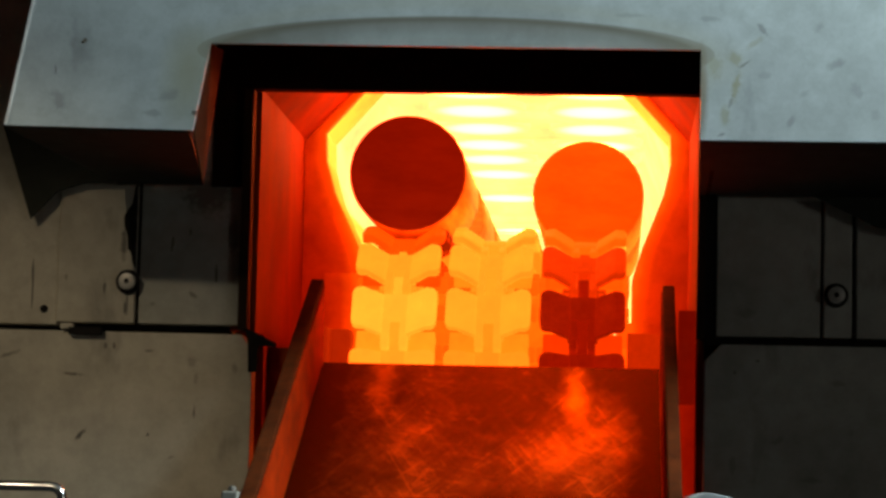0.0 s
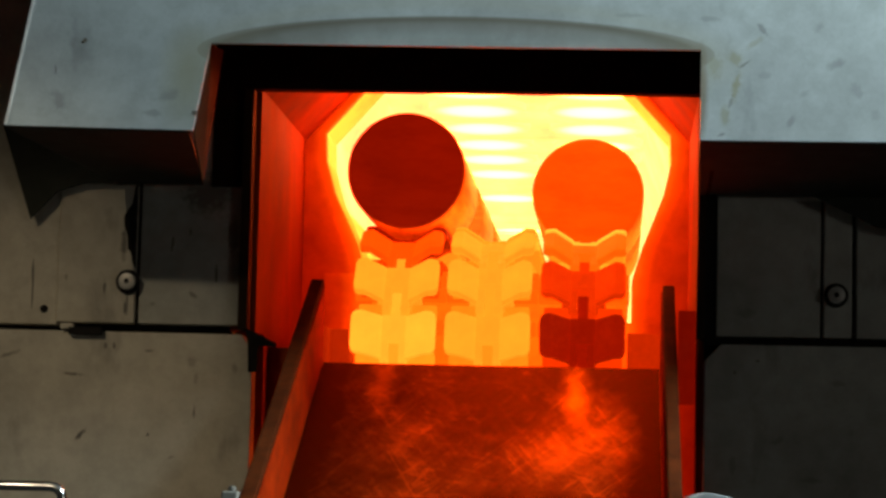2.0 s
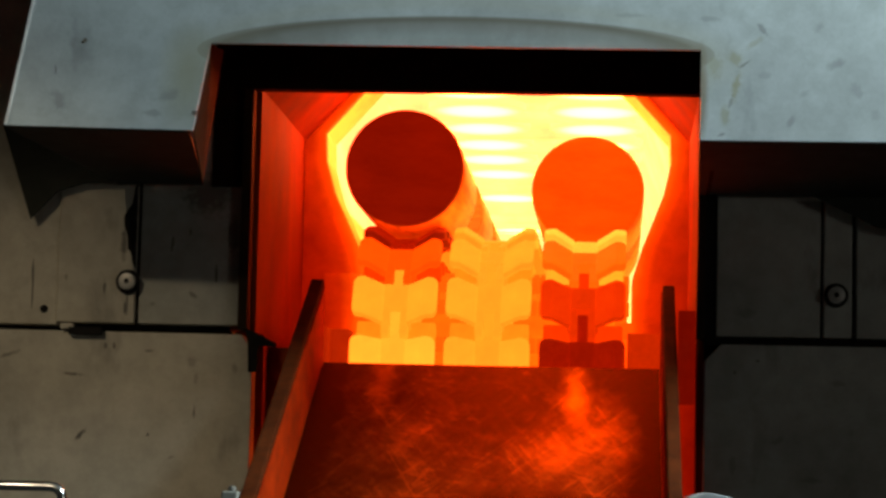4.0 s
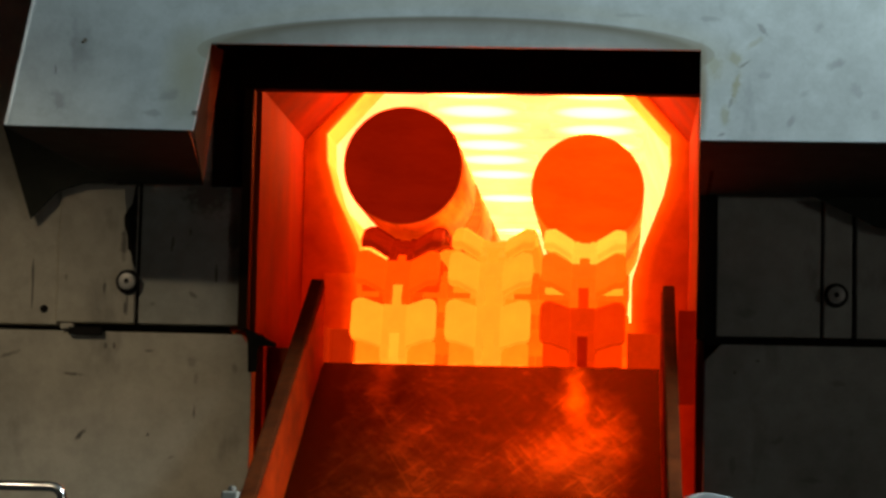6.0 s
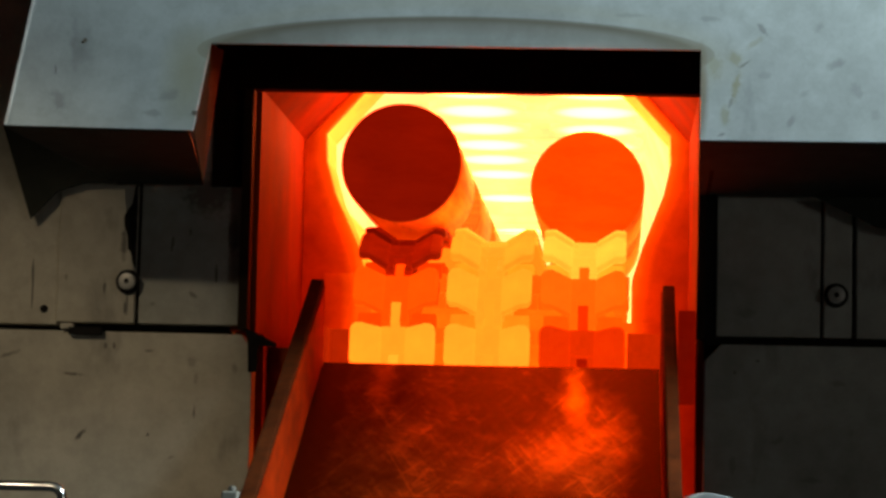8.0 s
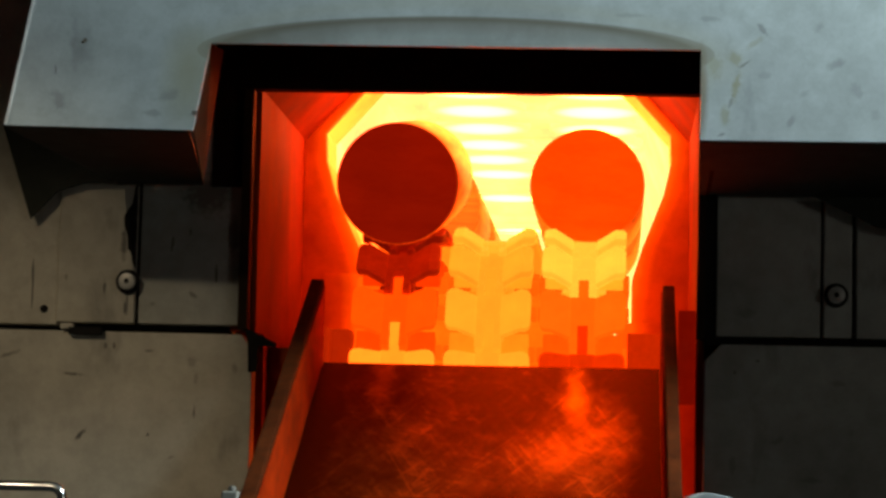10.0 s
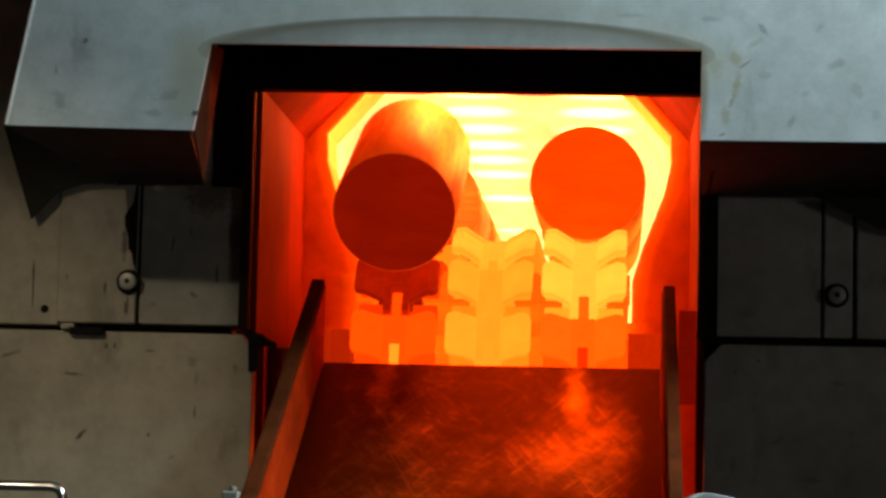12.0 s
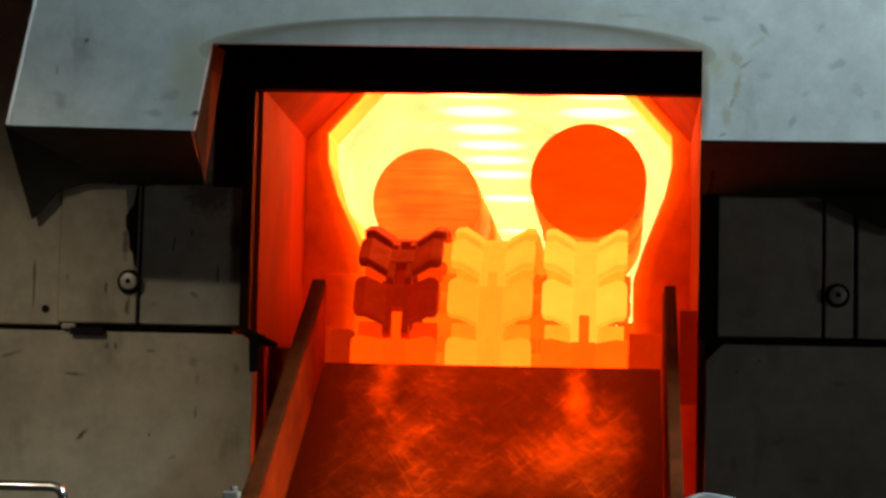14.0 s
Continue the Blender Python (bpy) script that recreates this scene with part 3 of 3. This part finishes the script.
sheet([(0.150, HB - 0.01, 1.2400), (0.30, HB - 0.01, 1.2400), (0.30, HB - 0.01, 1.195), (0.198, HB - 0.01, 1.2170)], 0.003, M_DARK, "dark_corner", hood, "flat dark corner sheet shaped to fit the camera's view")
sheet([(-0.2975, HF + 0.004, 1.3215), (-0.3085, HF + 0.004, 1.2575), (-0.3055, HF + 0.032, 1.2235), (-0.2938, HF + 0.032, 1.3225)], 0.001, M_LIP, "side_lip", hood, "heat-browned bent edge of the mouth")
# Unseen edge-on; kept to block furnace light from the right plates.
part("duct_side", slab([(HF + 0.004, 1.2560), (HB, 1.2400), (HB, 1.449), (HF + 0.004, 1.449)], 0.0660, 0.0690, "x"), M_SOOT_SHADE, hood)
part("duct_top", box(-0.352, 0.0655, HF + 0.004, HB, 1.450, 1.453), M_SOOT_SHADE, hood)

part("edge_strip", slab([(-0.4456, 1.2605), (-0.4436, 1.2605), (-0.3771, 1.62), (-0.3791, 1.62)], HF - 0.0006, HF - 0.0001), M_LAMP_BODY, hood, "pale strip along the sheet edge")

# ---- discharge chute ----
chute = thing("discharge_chute", "steel discharge chute, scratched bright by sliding billets", "chute")
SLOPE = 0.514
CT = (1.98, 1.106)


def chute_z(y):
    return CT[1] - (CT[0] - y) * SLOPE


CY = 1.68
CE = (1.36, 0.40)
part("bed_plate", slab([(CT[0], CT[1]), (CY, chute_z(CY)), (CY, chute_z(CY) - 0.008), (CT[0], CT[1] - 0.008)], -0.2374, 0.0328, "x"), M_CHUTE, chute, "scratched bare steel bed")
part("lower_plate", slab([(CY, chute_z(CY) - 0.001), CE, (CE[0], CE[1] - 0.008), (CY, chute_z(CY) - 0.010)], -0.2374, 0.0328, "x"), M_CHUTE, chute)
part("tray", box(-0.238, 0.034, 0.95, 1.359, 0.392, 0.40), M_CHUTE, chute)
for x0, x1 in ((-0.2500, -0.2390), (0.0345, 0.0440)):
    part("side_guide", slab([(1.985, 1.174), (1.985, 1.06), (1.60, chute_z(1.60) - 0.03), (1.60, chute_z(1.60) + 0.068)], x0, x1, "x", 0.0015), M_GUIDE, chute, "worn brown steel side guide")
    inner, thin = (x1 + 0.0002, 0.0012) if x0 < -0.1 else (x0 - 0.0002, -0.0012)
    # Added sheet, painted red for the furnace light on the guide's inner face.
    part("red_lit_sheet", slab([(1.980, 1.168), (1.980, chute_z(1.980) + 0.001), (1.60, chute_z(1.60) + 0.001), (1.60, chute_z(1.60) + 0.063)], min(inner, inner + thin), max(inner, inner + thin), "x"), M_RED_LIT, chute, "added thin sheet painted red for furnace light on the guide")
    part("lower_side", slab([(1.598, 0.96), (1.598, 0.87), (1.36, 0.392), (0.95, 0.392), (0.95, 0.50), (1.32, 0.52)], x0, x1, "x", 0.0015), M_GUIDE, chute)
part("end_stop", box(-0.25, 0.044, 0.93, 0.945, 0.392, 0.52), M_GUIDE, chute)
for x in (-0.22, 0.01):
    part("leg", box(x - 0.02, x + 0.02, 1.00, 1.04, 0, 0.391), M_GUIDE, chute)
    part("leg", box(x - 0.02, x + 0.02, 1.84, 1.88, 0, chute_z(1.84) - 0.01), M_GUIDE, chute)
br = part("bracket", box(-0.2610, -0.2505, 1.63, 1.66, 0.985, 1.0005, 0.001), M_PLATE_B, chute, "small grey steel clamp")
part("clamp_screw", cylinder(0.0025, 0.0040, "z", 16, 0.0005, (-0.256, 1.645, 1.0)), M_STEEL, br)

# ---- conveyor ----
SPY, SPZ, RP = 2.152, 1.0985, 0.0887
PITCH, SPEED = 0.0381, 0.00762
STEP = radians(24)
PHASE = radians(40.6)
STRANDS = (-0.186, -0.108, -0.030)


def wing(sign):
    """One sloping arm of the carrier: a flat pad at its end, rounded corners, flanks dimmed as if shaded."""
    bm = bmesh.new()
    half, reach, r, t = 0.0185, 0.0352, 0.0060, 0.0088
    pts = [(0.0098, -half), (0.0262, -half), (reach - r - 0.002, -half)]
    pts += [(reach - r + r * math.sin(a), -half + r - r * math.cos(a)) for a in (radians(25), radians(55), radians(90))]
    pts += [(reach - r + r * math.cos(a), half - r + r * math.sin(a)) for a in (0, radians(35), radians(65))]
    pts += [(reach - r - 0.002, half), (0.0262, half), (0.0098, half)]

    def height(x):
        return 0.0475 - 0.62 * max(0.0, 0.0262 - x) - 0.06 * max(0.0, x - 0.0262)
    def swept(x, y):
        return y - 0.10 * max(0.0, 0.0262 - x)
    n = len(pts)
    pts = [(x, swept(x, y)) for x, y in pts]
    top = [bm.verts.new((sign * x, y, height(x))) for x, y in pts]
    low = [bm.verts.new((sign * x, y, height(x) - t)) for x, y in pts]
    for ring, idx in ((top, 0), (low, 1)):
        for quad in ((0, 1, 10, 11), (1, 2, 9, 10), (2, 3, 4, 5, 6, 7, 8, 9)):
            bm.faces.new([ring[i] for i in quad]).material_index = idx
    for i in range(n):
        bm.faces.new((top[i], top[(i + 1) % n], low[(i + 1) % n], low[i])).material_index = 1
    bmesh.ops.recalc_face_normals(bm, faces=bm.faces)
    rim = [e for e in bm.edges if len({v in top for v in e.verts}) == 1 and any(len(f.verts) == 4 and f.material_index == 1 and abs(f.normal.z) < 0.3 for f in e.link_faces)]
    bmesh.ops.bevel(bm, geom=rim, offset=0.0016, segments=2, affect="EDGES", profile=0.5)
    return bm


def joined(*bms):
    out = bmesh.new()
    for b in bms:
        me = bpy.data.meshes.new("tmp")
        b.to_mesh(me)
        b.free()
        out.from_mesh(me)
        bpy.data.meshes.remove(me)
    return out


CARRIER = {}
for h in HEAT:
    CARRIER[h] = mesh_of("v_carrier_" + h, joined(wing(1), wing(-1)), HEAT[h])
    CARRIER[h].materials.append(DIMMER[h])
STEM = {h: mesh_of("stem_" + h, box(-0.0125, 0.0125, -0.0160, 0.0160, -0.010, 0.0250, 0.0015), DIMMER[h]) for h in HEAT}
LINK = {h: mesh_of("link_" + h, box(-0.003, 0.003, -0.023, 0.023, -0.010, 0.010, 0.002), DIMMER[h]) for h in HEAT}
PIN = {h: mesh_of("pin_" + h, cylinder(0.0065, 0.0770, "x", 14, 0.001, (-0.0385, -0.019, 0.002)), DIMMER["orange"], True) for h in HEAT}
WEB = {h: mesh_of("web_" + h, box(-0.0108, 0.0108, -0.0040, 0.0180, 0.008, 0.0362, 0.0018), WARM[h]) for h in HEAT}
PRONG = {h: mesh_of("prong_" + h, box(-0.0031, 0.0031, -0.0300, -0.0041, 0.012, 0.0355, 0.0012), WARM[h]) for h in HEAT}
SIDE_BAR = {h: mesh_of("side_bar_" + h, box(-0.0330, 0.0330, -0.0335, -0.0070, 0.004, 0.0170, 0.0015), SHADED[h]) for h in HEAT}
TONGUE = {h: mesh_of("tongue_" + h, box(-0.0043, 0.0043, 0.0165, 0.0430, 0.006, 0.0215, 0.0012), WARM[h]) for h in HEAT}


def chain_pose(x, a):
    """The pose of a carrier on the loop; a: its angle past the top of the sprocket, negative on the straight run."""
    if a <= 0:
        return pose(x, SPY - a / STEP * PITCH, SPZ + RP)
    if a <= math.pi:
        return Matrix.Translation((x, SPY - RP * math.sin(a), SPZ + RP * math.cos(a))) @ Matrix.Rotation(a, 4, "X")
    return Matrix.Translation((x, SPY + (a - math.pi) / STEP * PITCH, SPZ - RP)) @ Matrix.Rotation(math.pi, 4, "X")


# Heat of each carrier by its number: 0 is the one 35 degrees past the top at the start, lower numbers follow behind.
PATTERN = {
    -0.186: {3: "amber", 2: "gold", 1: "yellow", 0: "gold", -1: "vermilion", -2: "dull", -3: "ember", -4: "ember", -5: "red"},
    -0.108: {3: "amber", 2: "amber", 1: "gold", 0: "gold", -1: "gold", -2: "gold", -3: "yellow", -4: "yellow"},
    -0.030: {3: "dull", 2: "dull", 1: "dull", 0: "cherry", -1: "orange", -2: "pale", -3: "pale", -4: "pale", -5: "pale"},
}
MOVING = []
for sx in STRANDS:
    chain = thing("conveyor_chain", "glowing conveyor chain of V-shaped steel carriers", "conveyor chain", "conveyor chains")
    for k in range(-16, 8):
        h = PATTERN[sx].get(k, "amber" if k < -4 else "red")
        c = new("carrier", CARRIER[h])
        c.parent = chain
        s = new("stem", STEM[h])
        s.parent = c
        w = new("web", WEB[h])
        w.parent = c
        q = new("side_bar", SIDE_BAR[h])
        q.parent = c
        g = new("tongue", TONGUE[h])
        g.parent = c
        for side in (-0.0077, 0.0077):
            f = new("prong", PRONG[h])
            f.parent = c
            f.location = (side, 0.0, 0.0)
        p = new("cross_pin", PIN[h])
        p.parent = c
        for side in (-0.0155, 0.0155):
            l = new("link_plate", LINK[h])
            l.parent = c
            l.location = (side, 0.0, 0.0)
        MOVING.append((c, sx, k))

drive = thing("drive_shaft", "drive shaft with toothed chain sprockets", "drive shaft", at=pose(0, SPY, SPZ))
part("shaft", cylinder(0.02, 0.30, "x", 32, 0.001, (-0.26, 0, 0)), M_SOOT_SHADE, drive, smooth=True)
for sx in STRANDS:
    bm = cylinder(0.078, 0.018, "x", 60, 0.002, (sx - 0.009, 0, 0))
    part("sprocket", bm, DIMMER["orange"], drive)
part("drum", cylinder(0.0800, 0.208, "x", 72, 0.001, (-0.212, 0, 0)), M_DRUM, drive, "orange-hot drum between the chains", True)
bearings = thing("bearing_stand", "steel bearing stand beside the chain sprockets, red light put in as glow", "bearing stand")
# Parts glow to stand for red furnace light; side blocks fill gaps in view.
part("cheek", box(-0.262, -0.2390, 2.02, 2.20, 0.95, 1.138, 0.003), DIMMER["red"], bearings)
part("cheek", box(0.0250, 0.040, 2.06, 2.20, 0.95, 1.136, 0.001), M_MOUTH_GLOW, bearings)
part("post", box(0.0470, 0.0605, 1.962, 1.985, 1.078, 1.152, 0.001), DIMMER["ember"], bearings, "dark post with faint red glow put in")
part("skirt", box(0.0470, 0.0640, 1.990, 2.010, 0.90, 1.090, 0.001), M_MOUTH_GLOW, bearings, "lower sheet, red light put in as glow")
part("face_block", box(-0.239, -0.2216, 2.034, 2.064, 1.00, 1.137, 0.003), DIMMER["red"], bearings)
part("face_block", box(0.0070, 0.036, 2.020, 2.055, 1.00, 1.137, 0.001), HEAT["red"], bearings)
part("side_block", box(-0.0030, 0.0300, 2.125, 2.150, 0.96, 1.153, 0.001), M_MOUTH_GLOW, bearings)
part("side_block", box(-0.2620, -0.2130, 2.175, 2.20, 0.95, 1.196, 0.001), M_MOUTH_GLOW, bearings)
part("foot", box(-0.262, -0.239, 2.05, 2.15, 0.2, 0.949), M_SOOT_SHADE, bearings)
part("foot", box(0.025, 0.040, 2.05, 2.15, 0.2, 0.949), M_SOOT_SHADE, bearings)

# ---- billets ----
BR, BL, BZ = 0.0508, 0.19, 1.2772


def billet(face, skin, label):
    """A sawn round bar end: origin at its centre, axis along y, front end at -y."""
    ob = thing("billet", label, "steel billet", "billets on the conveyor")
    part("bar", cylinder(BR, BL - 0.001, "y", 96, 0.0012, (0, -BL / 2 + 0.001, 0)), skin, ob, smooth=True)
    part("sawn_end", cylinder(BR - 0.0012, 0.0015, "y", 96, 0, (0, -BL / 2, 0)), face, ob, "sawn end with saw marks")
    return ob


billet_l1 = billet(M_FACE_DARK, M_SKIN_RED, "dark red hot steel billet tipping off the chain")
billet_l2 = billet(M_FACE_ORANGE, M_SKIN_ORANGE, "orange-hot sawn steel billet on V carriers")
billet_l3 = billet(M_FACE_ORANGE, M_SKIN_ORANGE, "orange-hot steel billet deep in the tunnel")
billet_r1 = billet(M_FACE_RED, M_SKIN_ORANGE, "bright red hot steel billet on V carriers")
billet_r2 = billet(M_FACE_ORANGE, M_SKIN_ORANGE, "orange-hot steel billet deep in the tunnel")

# ---- small things at the bottom ----
handle = thing("bar_handle", "bent chrome bar handle on the lower plate", "handle")
hp = [(-0.52, 1.90, 0.985), (-0.52, 1.70, 1.0008), (-0.392, 1.70, 1.0008)] + [(-0.392 + 0.0085 * math.sin(a), 1.70, 0.9923 + 0.0085 * math.cos(a)) for a in (0.4, 0.8, 1.2, 1.57)] + [(-0.3835, 1.70, 0.975), (-0.3835, 1.9385, 0.955)]
part("bar", tube(hp, 0.0035), M_CHROME, handle, smooth=True)

ledge = thing("pale_cap", "small pale metal cap beside the chute", "metal cap")
part("cap", slab([(0.0470, 0.985), (0.0800, 0.985), (0.0800, 1.0045), (0.0660, 1.0068), (0.0600, 1.0075), (0.0500, 1.0035)], 1.70, 1.9375, "y", 0.001), M_HOOD, ledge)


def scuff(x, z, w, h, turn, y, parent, mat=M_SCUFF):
    """A small dark mark with a ragged outline."""
    rnd = random.Random(int(1000 * (x + 2 * z + 7)))
    c, s_ = math.cos(radians(turn)), math.sin(radians(turn))
    pts = []
    for k in range(11):
        a = k * 2 * math.pi / 11
        q = rnd.uniform(0.65, 1.0)
        u, v = w * q * math.cos(a), h * q * math.sin(a)
        pts.append((x + u * c - v * s_, z + u * s_ + v * c))
    part("scuff", slab(pts, y - 0.0003, y + 0.0003), mat, parent)


for x, z, w, h, a in ((-0.3886, 1.3226, 0.0022, 0.0022, 0), (-0.3070, 1.2707, 0.0025, 0.002, 0), ):
    scuff(x, z, w, h, a, HF, hood)
for x, z, w, h, a in ((-0.3705, 1.0435, 0.0011, 0.0018, 0), (-0.4068, 1.1136, 0.0016, 0.003, 0),
                      (-0.4000, 1.1138, 0.0016, 0.003, 0), (0.0907, 1.1024, 0.0015, 0.002, 0), (0.1082, 1.1116, 0.002, 0.001, 0)):
    scuff(x, z, w, h, a, FRONT - 0.012, furnace)
for x, z, w, h, a, y in ((-0.4696, 1.1631, 0.0010, 0.022, 0, 0.004), (-0.3575, 1.1968, 0.0014, 0.008, -6, 0.003), (-0.3432, 1.2061, 0.0012, 0.004, 0, 0.003), (-0.3215, 1.1703, 0.0012, 0.006, 0, 0.003)):
    scuff(x, z, w, h, a, FRONT - y, furnace)
# Oily grime that ran down beside the seam, and the latch at the joint.
part("grime", slab([(-0.3862, 1.243), (-0.3862, 1.176), (-0.3885, 1.180), (-0.3900, 1.188), (-0.3930, 1.192), (-0.3935, 1.203), (-0.3962, 1.209), (-0.3968, 1.218), (-0.3930, 1.224), (-0.3905, 1.228), (-0.3880, 1.243)],
                    FRONT - 0.0073, FRONT - 0.0066), M_BLACK, furnace, "oily black grime")
scuff(-0.3920, 1.147, 0.0012, 0.010, 0, FRONT - 0.007, furnace)
part("slot", box(0.1812, 0.1852, FRONT - 0.0062, FRONT - 0.003, 1.131, 1.163), M_BLACK, furnace)
part("latch", box(-0.436, -0.409, FRONT - 0.020, FRONT - 0.0125, 1.1215, 1.1275, 0.001), M_BLACK, furnace, "black latch at the plate joint")
part("latch", box(-0.443, -0.432, FRONT - 0.018, FRONT - 0.0125, 1.1260, 1.1305, 0.001), M_PLATE, furnace)

# ---- lamps ----
def lamp_fixture(ob, label, w, h):
    fix = thing("hall_lamp", label, "lamp")
    m = ob.matrix_world @ pose(0, 0, 0.03)
    fix.matrix_basis = m
    part("housing", box(-w / 2, w / 2, -h / 2, h / 2, 0, 0.06, 0.005), M_LAMP_BODY, fix)
    top = m.inverted() @ Vector((m.translation.x, m.translation.y, 5.0))
    part("rod", tube([(0, 0, 0.05), top], 0.01), M_STEEL, fix)


lamp_fixture(LAMP_COOL, "cool white strip lamp hung from the workshop ceiling", 0.6, 0.2)
# Housing and rod for the added fill light.
lamp_fixture(FILL_SIDE, "added fill light for the right plates, hung from the ceiling", 0.9, 0.5)
lamp_fixture(LAMP_WARM, "warm white work lamp hung from the workshop ceiling", 0.2, 0.2)


def motions():
    times = [i * 0.5 for i in range(29)]
    for c, sx, k in MOVING:
        walk(c, [(t, chain_pose(sx, PHASE + k * STEP + t * SPEED / PITCH * STEP)) for t in times])
    walk(drive, [(t, pose(0, SPY, SPZ, math.degrees(t * SPEED / PITCH * STEP))) for t in times])

    def run(ob, x, front):
        walk(ob, [(0.0, pose(x, front + BL / 2, BZ)), (14.0, pose(x, front + BL / 2 - 14 * SPEED, BZ))])

    run(billet_r1, -0.030, 2.2440)
    run(billet_r2, -0.030, 2.5440)
    run(billet_l2, -0.1845, 2.4120)
    run(billet_l3, -0.1845, 2.7100)

    # The first billet rides out, tips over the end of the chain and drops down the chute.
    def tip(front_y, front_z, dip, x=-0.1845, yaw=0.0):
        """Pose from the centre of the front end and the angle by which it dips."""
        m = pose(x, front_y, front_z) @ Matrix.Rotation(radians(yaw), 4, "Y") @ Matrix.Rotation(radians(dip), 4, "X")
        return m @ pose(0, BL / 2, 0)

    def mid(x, y, z, dip, lean=0.0):
        return pose(x, y, z) @ Matrix.Rotation(radians(lean), 4, "Y") @ Matrix.Rotation(radians(dip), 4, "X")

    rows = [(t, tip(2.1125 - t * 0.0082, BZ + 0.001, 0)) for t in (0.0, 2.0, 4.0, 6.0, 8.0, 9.0)]
    rows += [(9.6, tip(2.026, 1.265, 4)), (10.3, tip(2.0114, 1.2511, 13)), (11.0, tip(2.0030, 1.2407, 18)), (12.0, tip(1.9982, 1.2305, 22.5, -0.1855)),
             (12.3, tip(1.9980, 1.2267, 23.4, -0.186)), (12.5, tip(1.9862, 1.2203, 26.8, -0.1857)), (12.6, tip(1.9850, 1.1974, 46, -0.1876, 1)),
             (12.7, tip(1.9900, 1.1700, 57, -0.1910, 8)), (12.8, mid(-0.1751, 1.965, 1.1740, 92, 7)), (12.9, tip(1.785, 1.094, 24, -0.184)),
             (13.0, mid(-0.184, 1.50, 0.86, 52)), (13.1, mid(-0.184, 1.36, 0.60, 48)), (13.2, mid(-0.182, 1.26, 0.47, 10)), (13.4, mid(-0.180, 1.20, 0.4505, 0)), (14.0, mid(-0.180, 1.19, 0.4505, 0))]
    walk(billet_l1, rows)


motions()
